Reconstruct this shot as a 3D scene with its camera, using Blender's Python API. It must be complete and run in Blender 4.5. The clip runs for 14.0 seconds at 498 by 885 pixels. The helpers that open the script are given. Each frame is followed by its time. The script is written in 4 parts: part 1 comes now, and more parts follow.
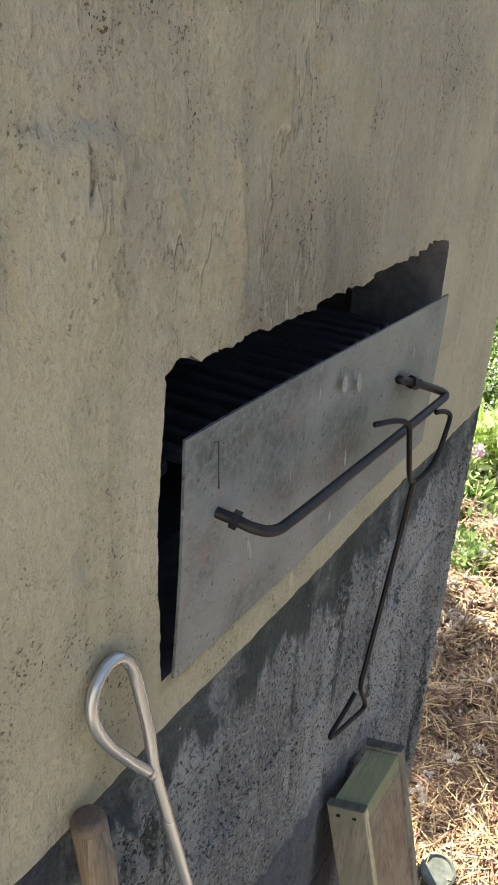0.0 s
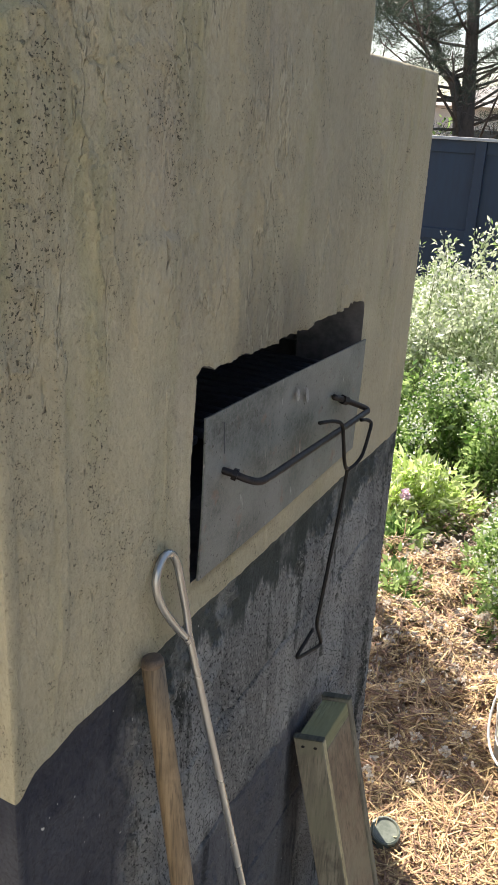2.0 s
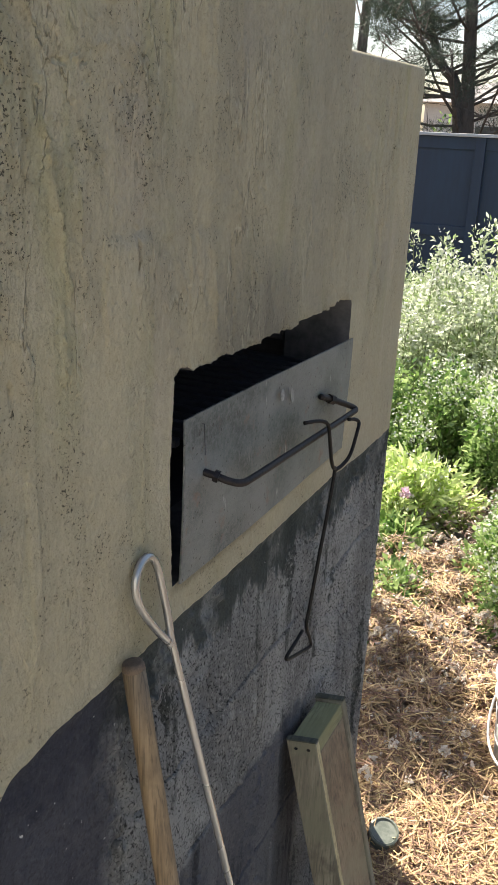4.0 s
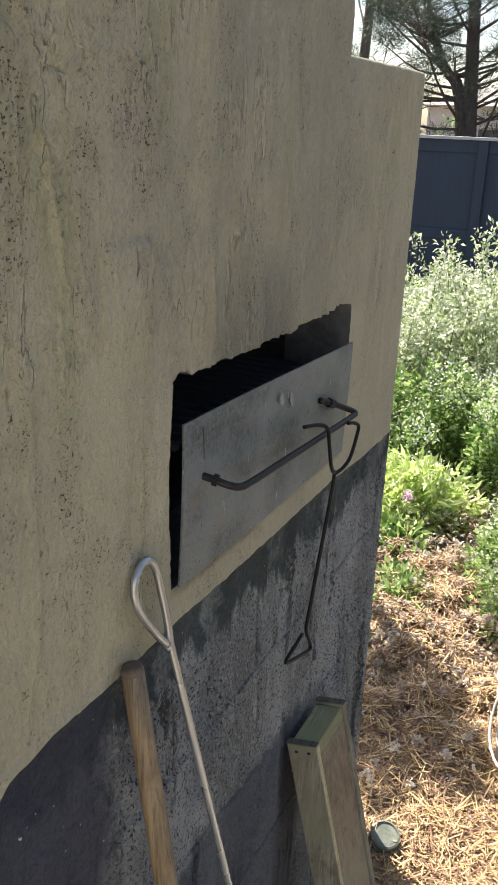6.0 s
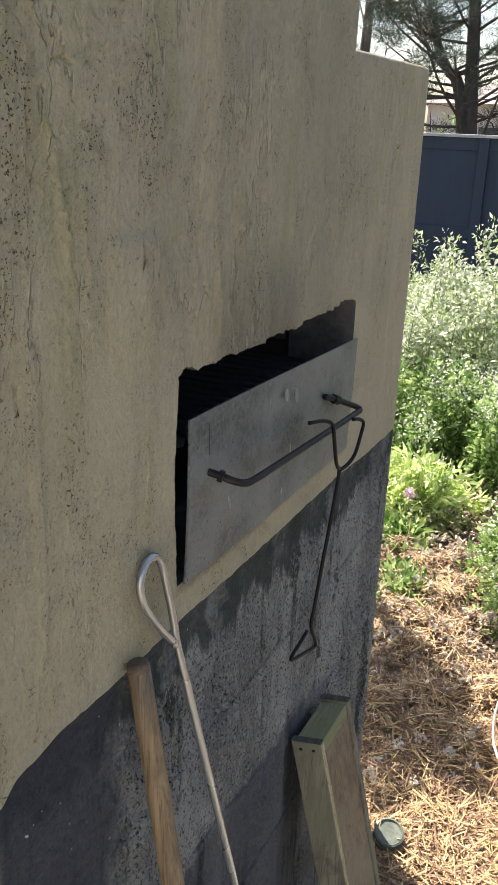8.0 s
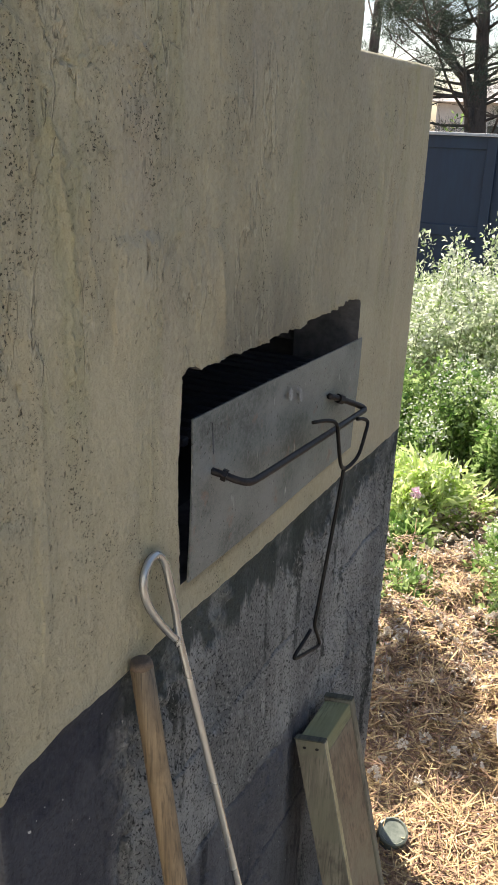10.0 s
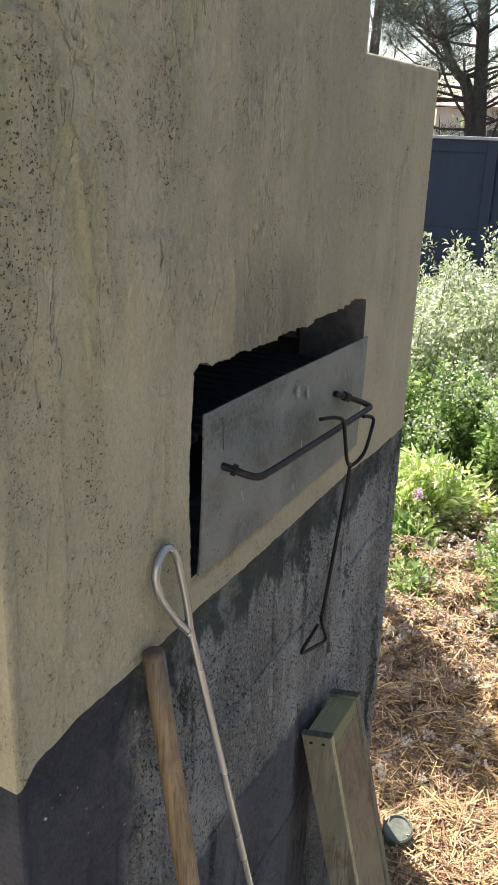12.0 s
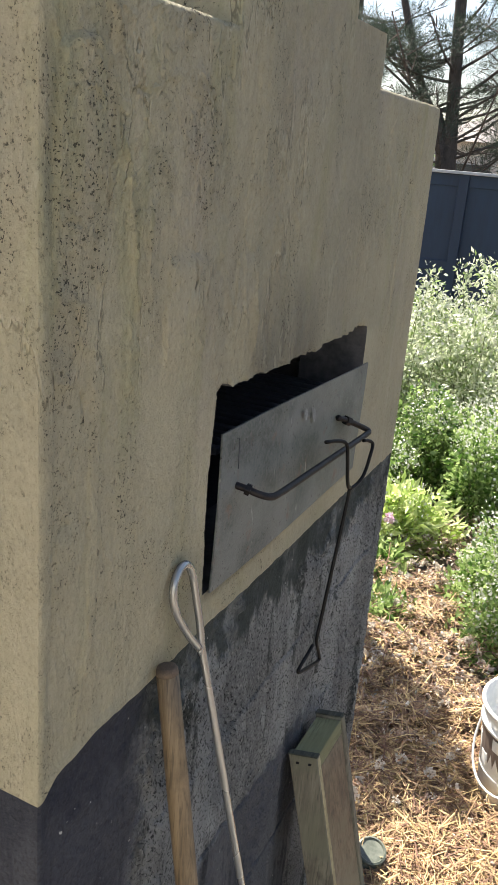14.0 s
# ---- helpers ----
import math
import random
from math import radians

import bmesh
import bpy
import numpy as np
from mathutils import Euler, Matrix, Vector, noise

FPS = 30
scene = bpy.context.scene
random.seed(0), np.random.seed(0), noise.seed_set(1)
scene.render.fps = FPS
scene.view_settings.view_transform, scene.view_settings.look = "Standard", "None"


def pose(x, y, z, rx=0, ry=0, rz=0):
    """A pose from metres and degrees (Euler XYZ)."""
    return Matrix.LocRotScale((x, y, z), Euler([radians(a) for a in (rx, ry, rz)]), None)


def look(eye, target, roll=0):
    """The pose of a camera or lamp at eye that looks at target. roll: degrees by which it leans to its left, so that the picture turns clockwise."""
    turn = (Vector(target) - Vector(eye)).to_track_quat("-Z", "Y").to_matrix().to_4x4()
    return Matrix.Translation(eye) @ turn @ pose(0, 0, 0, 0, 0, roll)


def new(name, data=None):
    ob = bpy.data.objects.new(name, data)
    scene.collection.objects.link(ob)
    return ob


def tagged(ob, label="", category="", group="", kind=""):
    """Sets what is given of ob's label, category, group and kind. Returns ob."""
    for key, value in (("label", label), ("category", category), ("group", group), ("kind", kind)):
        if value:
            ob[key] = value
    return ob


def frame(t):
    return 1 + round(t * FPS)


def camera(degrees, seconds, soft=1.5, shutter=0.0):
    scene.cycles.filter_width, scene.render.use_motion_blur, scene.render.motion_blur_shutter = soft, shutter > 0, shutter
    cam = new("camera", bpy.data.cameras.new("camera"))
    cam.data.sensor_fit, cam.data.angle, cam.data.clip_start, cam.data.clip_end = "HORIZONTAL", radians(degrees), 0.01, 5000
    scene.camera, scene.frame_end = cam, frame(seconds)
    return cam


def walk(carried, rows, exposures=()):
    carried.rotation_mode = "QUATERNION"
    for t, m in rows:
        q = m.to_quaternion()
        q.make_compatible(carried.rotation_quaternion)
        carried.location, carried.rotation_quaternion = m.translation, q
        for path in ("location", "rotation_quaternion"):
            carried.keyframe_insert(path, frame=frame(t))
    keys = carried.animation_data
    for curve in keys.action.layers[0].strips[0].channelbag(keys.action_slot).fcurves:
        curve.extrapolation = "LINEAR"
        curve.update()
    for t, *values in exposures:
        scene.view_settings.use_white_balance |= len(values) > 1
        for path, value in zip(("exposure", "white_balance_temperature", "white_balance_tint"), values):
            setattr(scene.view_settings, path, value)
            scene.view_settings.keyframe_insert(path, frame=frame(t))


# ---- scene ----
cam = camera(32.3, 14.0)
PATH = [
    (0, (0.3, -0.112, 1.599), (-0.578, 1.456, 0.719), 3.5),
    (0.5, (0.403, -0.292, 1.614), (-0.473, 1.311, 0.799), 3.6),
    (1, (0.409, -0.437, 1.625), (-0.399, 1.215, 0.839), 4.0),
    (1.5, (0.414, -0.49, 1.653), (-0.365, 1.199, 0.92), 3.2),
    (2, (0.428, -0.472, 1.652), (-0.359, 1.226, 0.949), 3.2),
    (2.5, (0.445, -0.468, 1.652), (-0.344, 1.229, 0.947), 3.0),
    (5, (0.45, -0.443, 1.652), (-0.353, 1.248, 0.948), 2.2),
    (5.5, (0.447, -0.451, 1.658), (-0.358, 1.239, 0.954), 2.3),
    (6, (0.456, -0.452, 1.655), (-0.351, 1.239, 0.956), 2.3),
    (6.5, (0.456, -0.453, 1.649), (-0.349, 1.238, 0.948), 2.2),
    (7, (0.451, -0.453, 1.651), (-0.354, 1.238, 0.95), 2.3),
    (7.5, (0.453, -0.451, 1.651), (-0.353, 1.239, 0.949), 2.4),
    (8, (0.449, -0.452, 1.65), (-0.358, 1.238, 0.948), 2.2),
    (8.5, (0.45, -0.453, 1.648), (-0.366, 1.232, 0.945), 2.2),
    (8.7, (0.452, -0.448, 1.652), (-0.363, 1.235, 0.945), 2.1),
    (11, (0.456, -0.456, 1.652), (-0.37, 1.224, 0.948), 2.3),
    (11.5, (0.457, -0.454, 1.65), (-0.368, 1.226, 0.945), 2.2),
    (12, (0.454, -0.475, 1.648), (-0.371, 1.209, 0.951), 2.1),
    (12.5, (0.445, -0.511, 1.617), (-0.352, 1.185, 0.918), 3.4),
    (13, (0.467, -0.422, 1.627), (-0.342, 1.283, 0.964), 3.9),
    (13.5, (0.472, -0.417, 1.617), (-0.324, 1.295, 0.956), 4.7),
    (14, (0.401, -0.52, 1.651), (-0.348, 1.218, 1.003), 4.9),
]
walk(cam, [(t, look(eye, target, roll)) for t, eye, target, roll in PATH],
     [(0, 2.00, 6900, 11), (0.5, 1.90, 6900, 11), (1.2, 1.68, 6900, 11), (2.2, 1.53, 6900, 11), (8, 1.50, 6900, 11), (14, 1.51, 6900, 11)])

# ---- world, sun, exposure ----
SUN_EL, SUN_AZ = 55.0, 304.0
world = bpy.data.worlds.new("sky_world")
scene.world = world
world.use_nodes = True
wn = world.node_tree
sky = wn.nodes.new("ShaderNodeTexSky")
sky.sky_type = "NISHITA"
sky.sun_disc = False
sky.air_density, sky.dust_density, sky.ozone_density = 1.0, 1.5, 1.0
sky.sun_elevation, sky.sun_rotation = radians(SUN_EL), radians(SUN_AZ)
wn.links.new(sky.outputs[0], wn.nodes["Background"].inputs[0])
wn.nodes["Background"].inputs[1].default_value = 0.088
sun = new("sun", bpy.data.lights.new("sun", "SUN"))
sun.data.energy, sun.data.angle, sun.data.color = 5.0, radians(0.55), (1.0, 0.955, 0.875)
_e, _a = radians(SUN_EL), radians(SUN_AZ)
SUN_WAY = Vector((math.sin(_a) * math.cos(_e), math.cos(_a) * math.cos(_e), math.sin(_e)))
sun.matrix_world = look(SUN_WAY * 50, (0, 0, 0))

# ---- materials ----


class Nodes:
    """A short hand for node materials."""

    def __init__(self, name):
        self.m = bpy.data.materials.new(name)
        self.m.use_nodes = True
        self.t = self.m.node_tree
        self.b = self.t.nodes["Principled BSDF"]
        self.co = self.t.nodes.new("ShaderNodeTexCoord").outputs["Object"]

    def add(self, kind, ins=(), operation="", interpolation_type=""):
        n = self.t.nodes.new(kind)
        if operation:
            n.operation = operation
        if interpolation_type:
            n.interpolation_type = interpolation_type
        for k, v in dict(ins).items():
            if isinstance(v, bpy.types.NodeSocket):
                self.t.links.new(v, n.inputs[k])
            else:
                n.inputs[k].default_value = v
        return n

    def mapped(self, scale=(1, 1, 1), place=(0, 0, 0)):
        return self.add("ShaderNodeMapping", {"Vector": self.co, "Scale": scale, "Location": place}).outputs[0]

    def noise(self, scale, detail=4, rough=0.55, stretch=(1, 1, 1), place=(0, 0, 0)):
        return self.add("ShaderNodeTexNoise", {"Vector": self.mapped(stretch, place), "Scale": scale, "Detail": detail, "Roughness": rough}).outputs[0]

    def ramp(self, fac, lo, hi, a=0.0, b=1.0):
        return self.add("ShaderNodeMapRange", {"Value": fac, "From Min": lo, "From Max": hi, "To Min": a, "To Max": b}, interpolation_type="SMOOTHSTEP").outputs[0]

    def mix(self, fac, a, b, blend="MIX"):
        n = self.t.nodes.new("ShaderNodeMix")
        n.data_type, n.blend_type = "RGBA", blend
        for i, v in ((0, fac), (6, a), (7, b)):
            if isinstance(v, bpy.types.NodeSocket):
                self.t.links.new(v, n.inputs[i])
            else:
                n.inputs[i].default_value = (*v, 1) if i else v
        return n.outputs[2]

    def calc(self, op, a, b=0.0):
        return self.add("ShaderNodeMath", {0: a, 1: b}, operation=op).outputs[0]

    def bump(self, height, strength=0.5, dist=0.002):
        n = self.add("ShaderNodeBump", {"Height": height, "Strength": strength, "Distance": dist})
        self.t.links.new(n.outputs[0], self.b.inputs["Normal"])

    def put(self, **ins):
        for k, v in ins.items():
            k = {"color": "Base Color", "rough": "Roughness", "metal": "Metallic", "spec": "Specular IOR Level"}[k]
            if isinstance(v, bpy.types.NodeSocket):
                self.t.links.new(v, self.b.inputs[k])
            else:
                self.b.inputs[k].default_value = (*v, 1) if isinstance(v, tuple) else v
        return self.m


def plain(name, c1, c2, scale=12, rough=0.6, metal=0.0, bump=0.3, dist=0.001, stretch=(1, 1, 1), fine=6, spread=0.0):
    """A two-scale mottled surface."""
    n = Nodes(name)
    a, b = n.noise(scale, 5, 0.6, stretch), n.noise(scale * fine, 4, 0.6, stretch)
    f = n.calc("ADD", n.calc("MULTIPLY", a, 0.6), n.calc("MULTIPLY", b, 0.4))
    col = n.mix(n.ramp(f, 0.36, 0.64), c1, c2)
    if spread:
        r = n.add("ShaderNodeNewGeometry").outputs["Random Per Island"]
        col = n.add("ShaderNodeHueSaturation", {"Color": col, "Value": n.ramp(r, 0, 1, 1 - spread, 1 + spread), "Hue": n.ramp(r, 0, 1, 0.5 - spread * 0.05, 0.5 + spread * 0.05)}).outputs[0]
    n.bump(b, bump, dist)
    return n.put(color=col, rough=n.ramp(f, 0.3, 0.7, max(rough - 0.12, 0.05), min(rough + 0.12, 1.0)), metal=metal)


def render_material():
    """Khaki masonry paint over hand-trowelled cement render: stains, pits, runs, soot over the opening."""
    n = Nodes("khaki_render")
    sep = n.add("ShaderNodeSeparateXYZ", {0: n.co}).outputs
    big, mid = n.noise(3.2, 5, 0.6, (1, 1, 0.45)), n.noise(14, 6, 0.65, (1, 1, 0.35), (3, 1, 0))
    col = n.mix(n.ramp(big, 0.36, 0.66), (0.476, 0.426, 0.296), (0.430, 0.385, 0.272))
    col = n.mix(n.ramp(mid, 0.45, 0.75, 0, 0.32), col, (0.42, 0.395, 0.28))
    # greenish growth in runs and a faint pinkish bloom
    run = n.noise(13, 5, 0.62, (1, 1, 0.16), (7, 0, 2))
    damp = n.ramp(sep[2], 1.22, 1.50, 0.35, 1.0)
    col = n.mix(n.calc("MULTIPLY", n.ramp(run, 0.50, 0.68, 0, 0.42), damp), col, (0.36, 0.355, 0.185))
    pale = n.noise(26, 3, 0.6, (1, 1, 0.07), (1, 5, 2))
    col = n.mix(n.ramp(pale, 0.58, 0.74, 0, 0.22), col, (0.64, 0.59, 0.44))
    streak = n.noise(46, 4, 0.6, (1, 1, 0.05), (4, 8, 6))
    col = n.mix(n.ramp(streak, 0.55, 0.72, 0, 0.18), col, (0.36, 0.33, 0.22))
    pink = n.noise(6, 3, 0.5, (1, 1, 0.6), (9, 4, 4))
    col = n.mix(n.ramp(pink, 0.52, 0.72, 0, 0.5), col, (0.415, 0.362, 0.292))
    # smoke and soot that rose out of the opening: a dark core
    wob = n.noise(9, 4, 0.6, (1, 1, 0.4), (2, 2, 9))
    wander = n.calc("ADD", sep[1], n.calc("MULTIPLY", wob, 0.16))
    front = n.ramp(sep[0], -0.03, -0.012, 0, 1)
    above = n.ramp(sep[2], 1.36, 1.385, 0, 1)
    side = n.ramp(n.calc("ABSOLUTE", n.calc("SUBTRACT", wander, 0.60)), 0.03, 0.21, 1, 0)
    soot = n.calc("MULTIPLY", n.calc("MULTIPLY", side, n.ramp(sep[2], 1.385, 1.60, 1, 0)), n.ramp(wob, 0.3, 0.6, 0.50, 0.85))
    # wide thin veil: smoke stain plus shade painted over the upper wall
    veil_shade = n.calc("MULTIPLY", n.ramp(n.calc("ABSOLUTE", n.calc("SUBTRACT", wander, 0.72)), 0.16, 0.46, 1, 0), n.ramp(big, 0.3, 0.65, 0.16, 0.30))
    soot = n.calc("MULTIPLY", n.calc("MULTIPLY", n.calc("MAXIMUM", soot, veil_shade), above), front)
    col = n.mix(soot, col, (0.15, 0.14, 0.12))
    # grime along the ledge below the door, with the door's shadow line painted in
    grime_shade = n.calc("MULTIPLY", n.ramp(n.calc("ADD", sep[2], n.calc("MULTIPLY", mid, 0.03)), 1.128, 1.150), n.ramp(sep[2], 1.146, 1.150, 1, 0))
    grime_shade = n.calc("MULTIPLY", grime_shade, n.calc("MULTIPLY", n.ramp(sep[1], 0.30, 0.325), n.ramp(sep[1], 0.84, 0.88, 1, 0)))
    col = n.mix(n.calc("MULTIPLY", grime_shade, 0.75), col, (0.13, 0.115, 0.075))
    # round pits, inner shade painted dark, thick in upright bands and along near corner
    where = n.noise(11, 6, 0.66, (1, 1, 0.42), (4, 4, 1))
    corner = n.calc("MULTIPLY", n.ramp(sep[1], 0.02, 0.14, 0.035, 0.0), n.ramp(sep[1], -0.001, 0.006))
    where = n.calc("ADD", n.calc("ADD", n.calc("MULTIPLY", where, 0.62), n.calc("MULTIPLY", n.noise(34, 4, 0.6, (1, 1, 0.7), (8, 1, 4)), 0.38)), corner)
    pit_shade = None
    for scale, reach, rare, lo in ((430, 0.34, 0.70, 0.16), (240, 0.28, 0.84, 0.24), (120, 0.22, 0.90, 0.45)):
        bend = n.add("ShaderNodeTexNoise", {"Vector": n.mapped(), "Scale": scale * 1.6, "Detail": 2.0}).outputs[1]
        off = n.add("ShaderNodeVectorMath", {0: n.mapped((1, 0.85, 0.8)), 1: n.add("ShaderNodeVectorMath", {0: bend, 1: (0.9 / scale,) * 3}, operation="MULTIPLY").outputs[0]}, operation="ADD").outputs[0]
        v = n.add("ShaderNodeTexVoronoi", {"Vector": off, "Scale": scale})
        pick = n.ramp(n.add("ShaderNodeSeparateColor", {0: v.outputs["Color"]}).outputs[0], rare, rare + 0.02)
        spot = n.calc("MULTIPLY", n.ramp(v.outputs["Distance"], reach * 0.7, reach, 1, 0), pick)
        spot = n.calc("MULTIPLY", spot, n.ramp(where, 0.50, 0.63, lo, 1))
        pit_shade = spot if pit_shade is None else n.calc("MAXIMUM", pit_shade, spot)
    speck = n.calc("MULTIPLY", n.ramp(n.noise(330, 3, 0.6, (1, 0.8, 0.9)), 0.61, 0.65), n.ramp(where, 0.48, 0.60, 0.14, 1))
    pit_shade = n.calc("MAXIMUM", pit_shade, speck)
    dash = n.noise(110, 4, 0.6, (1, 1, 0.34), (6, 2, 3))
    pit_shade = n.calc("MAXIMUM", pit_shade, n.calc("MULTIPLY", n.ramp(dash, 0.685, 0.725), n.ramp(where, 0.47, 0.57, 0.15, 1)))
    col = n.mix(n.calc("MULTIPLY", pit_shade, 0.88), col, (0.050, 0.046, 0.032))
    # ragged trowelled coat edges: painted shade in the step, painted light on the lip
    coat = n.noise(8.5, 6, 0.55, (1, 1.25, 0.34), (2, 3, 8))
    rag = n.calc("MULTIPLY", n.ramp(n.noise(7, 3, 0.5, (1, 1, 0.7), (5, 7, 1)), 0.46, 0.58), n.calc("MULTIPLY", n.ramp(sep[2], 1.32, 1.46, 0.25, 1.0), n.ramp(sep[1], 0.35, 0.75, 1.0, 0.35)))
    edge, plateau = None, None
    for level in (0.44, 0.53, 0.61):
        off = n.calc("SUBTRACT", coat, level)
        thin = n.ramp(n.calc("ABSOLUTE", off), 0.001, 0.006, 1, 0)
        rise = n.ramp(off, 0.000, 0.010)
        edge = thin if edge is None else n.calc("MAXIMUM", edge, thin)
        plateau = rise if plateau is None else n.calc("ADD", plateau, rise)
        lit = n.calc("MULTIPLY", n.ramp(n.calc("ABSOLUTE", n.calc("SUBTRACT", off, 0.012)), 0.002, 0.008, 0.4, 0), rag)
        col = n.mix(lit, col, (0.60, 0.55, 0.42))
    edge = n.calc("MULTIPLY", edge, n.calc("MULTIPLY", rag, n.ramp(n.noise(60, 3, 0.6, (1, 1, 0.6), (1, 1, 7)), 0.40, 0.55)))
    col = n.mix(n.calc("MULTIPLY", edge, 0.52), col, (0.075, 0.070, 0.048))
    grain = n.noise(420, 4, 0.7)
    lump = n.noise(75, 6, 0.7, (1, 1, 0.5))
    fine = n.noise(170, 6, 0.75, (1, 1, 0.7))
    col = n.mix(n.ramp(fine, 0.36, 0.64), n.mix(1.0, col, (0.88, 0.875, 0.865), "MULTIPLY"), col)
    h = n.calc("SUBTRACT", n.calc("ADD", n.calc("MULTIPLY", grain, 0.22), n.calc("MULTIPLY", lump, 0.7)), n.calc("MULTIPLY", pit_shade, 1.3))
    # coarse sandy relief where the trowel missed, smooth where it pressed
    sandy = n.calc("MULTIPLY", n.calc("ADD", n.noise(240, 5, 0.75, (1, 1, 0.8), (5, 5, 5)), n.calc("MULTIPLY", fine, 0.8)), n.ramp(where, 0.42, 0.60, 0.7, 1.1))
    n.bump(n.calc("ADD", n.calc("ADD", h, sandy), n.calc("MULTIPLY", n.calc("MULTIPLY", plateau, rag), 0.8)), 1.0, 0.0046)
    return n.put(color=col, rough=0.82, spec=0.25)


def base_material():
    """Charcoal masonry paint on rough blockwork, chalky and scuffed, a newer dark coat at the corner and under the render."""
    n = Nodes("charcoal_paint")
    sep = n.add("ShaderNodeSeparateXYZ", {0: n.co}).outputs
    big, mid = n.noise(5, 5, 0.6, (1, 1, 0.8)), n.noise(24, 6, 0.7, (1, 1, 0.5), (3, 1, 0))
    col = n.mix(n.ramp(big, 0.38, 0.64), (0.225, 0.229, 0.224), (0.415, 0.420, 0.407))
    col = n.mix(n.ramp(mid, 0.48, 0.74, 0, 0.6), col, (0.54, 0.545, 0.52))
    run = n.noise(15, 5, 0.62, (1, 1, 0.10), (7, 0, 2))
    blot = n.noise(11, 5, 0.65, (1, 1, 0.5), (1, 6, 8))
    col = n.mix(n.calc("MULTIPLY", n.ramp(run, 0.52, 0.60, 0, 0.85), n.ramp(blot, 0.42, 0.56)), col, (0.040, 0.048, 0.042))
    # the dark coat: ragged at its lower edge, where it ran
    patch = n.noise(6, 4, 0.6, (1, 1, 0.8), (8, 3, 5))
    drip = n.noise(28, 5, 0.65, (1, 1, 0.16), (3, 3, 7))
    low = n.calc("ADD", sep[2], n.calc("ADD", n.calc("MULTIPLY", patch, 0.10), n.calc("MULTIPLY", drip, 0.16)))
    top = n.calc("MULTIPLY", n.ramp(low, 1.115, 1.150), n.ramp(blot, 0.36, 0.52, 0.65, 1.0))
    near = n.ramp(n.calc("ADD", sep[1], n.calc("ADD", n.calc("MULTIPLY", patch, 0.10), n.calc("MULTIPLY", drip, 0.05))), 0.300, 0.225)
    # low patch beside the timber box: a dark run with painted shade
    foot = n.calc("MULTIPLY", n.ramp(n.calc("ADD", sep[2], n.calc("MULTIPLY", patch, 0.10)), 0.745, 0.705), n.ramp(n.calc("ADD", sep[1], n.calc("MULTIPLY", drip, 0.05)), 0.86, 0.78))
    near = n.calc("MAXIMUM", near, n.calc("MULTIPLY", foot, 0.85))
    coat = n.calc("MAXIMUM", top, near)
    col = n.mix(n.calc("MULTIPLY", top, 0.93), col, (0.028, 0.036, 0.034))
    col = n.mix(n.calc("MULTIPLY", near, 0.94), col, (0.034, 0.036, 0.048))
    pit = n.noise(230, 5, 0.65)
    col = n.mix(n.calc("MULTIPLY", n.ramp(pit, 0.52, 0.60, 0, 0.8), n.ramp(coat, 0, 1, 1.0, 0.5)), col, (0.016, 0.017, 0.018))
    pale = n.noise(190, 5, 0.7, (1, 1, 0.8), (9, 2, 4))
    col = n.mix(n.calc("MULTIPLY", n.ramp(pale, 0.53, 0.63, 0, 0.55), n.ramp(coat, 0, 1, 1.0, 0.05)), col, (0.50, 0.50, 0.48))
    chip = n.noise(120, 2, 0.5, (1, 1, 1), (5, 9, 3))
    col = n.mix(n.ramp(chip, 0.75, 0.77, 0, 0.85), col, (0.46, 0.46, 0.43))
    grain, lump = n.noise(420, 4, 0.7), n.noise(110, 6, 0.7)
    n.bump(n.calc("ADD", n.calc("MULTIPLY", grain, 0.4), n.calc("SUBTRACT", lump, n.calc("MULTIPLY", n.ramp(pit, 0.54, 0.68), 0.7))), n.ramp(coat, 0, 1, 1.0, 0.45), 0.014)
    return n.put(color=col, rough=n.ramp(mid, 0.3, 0.7, 0.7, 0.9), spec=0.12)


def wood_material(name, dark, light, axis=2, scale=30, rough=0.62, green=None):
    n = Nodes(name)
    st = [6.0, 6.0, 6.0]
    st[axis] = 0.25
    g, f = n.noise(scale / 6, 6, 0.7, tuple(st)), n.noise(scale, 4, 0.6, tuple(st), (4, 2, 1))
    col = n.mix(n.ramp(g, 0.35, 0.65), dark, light)
    col = n.mix(n.ramp(f, 0.48, 0.66, 0, 0.75), col, tuple(c * 0.6 for c in dark))
    col = n.mix(n.ramp(n.noise(14, 5, 0.65, (1, 1, 1), (6, 1, 3)), 0.50, 0.72, 0, 0.6), col, tuple(c * 0.4 for c in dark))
    if green:
        col = n.mix(n.ramp(n.noise(9, 4, 0.6), 0.42, 0.62, 0, 0.8), col, green)
    n.bump(n.calc("ADD", g, f), 0.35, 0.0012)
    return n.put(color=col, rough=rough)


def leaf_material(name, c1, c2, glow=0.45, spread=0.25, gloss=0.45):
    """Thin leaves that let some light through."""
    n = Nodes(name)
    r = n.add("ShaderNodeNewGeometry").outputs["Random Per Island"]
    col = n.mix(r, c1, c2)
    col = n.mix(n.ramp(n.noise(2.5, 3), 0.35, 0.65, 0, spread), col, tuple(c * 0.45 for c in c1))
    n.put(color=col, rough=gloss)
    tr = n.add("ShaderNodeBsdfTranslucent", {"Color": col})
    mx = n.add("ShaderNodeMixShader", {0: glow, 1: n.b.outputs[0], 2: tr.outputs[0]})
    n.t.links.new(mx.outputs[0], n.t.nodes["Material Output"].inputs["Surface"])
    return n.m


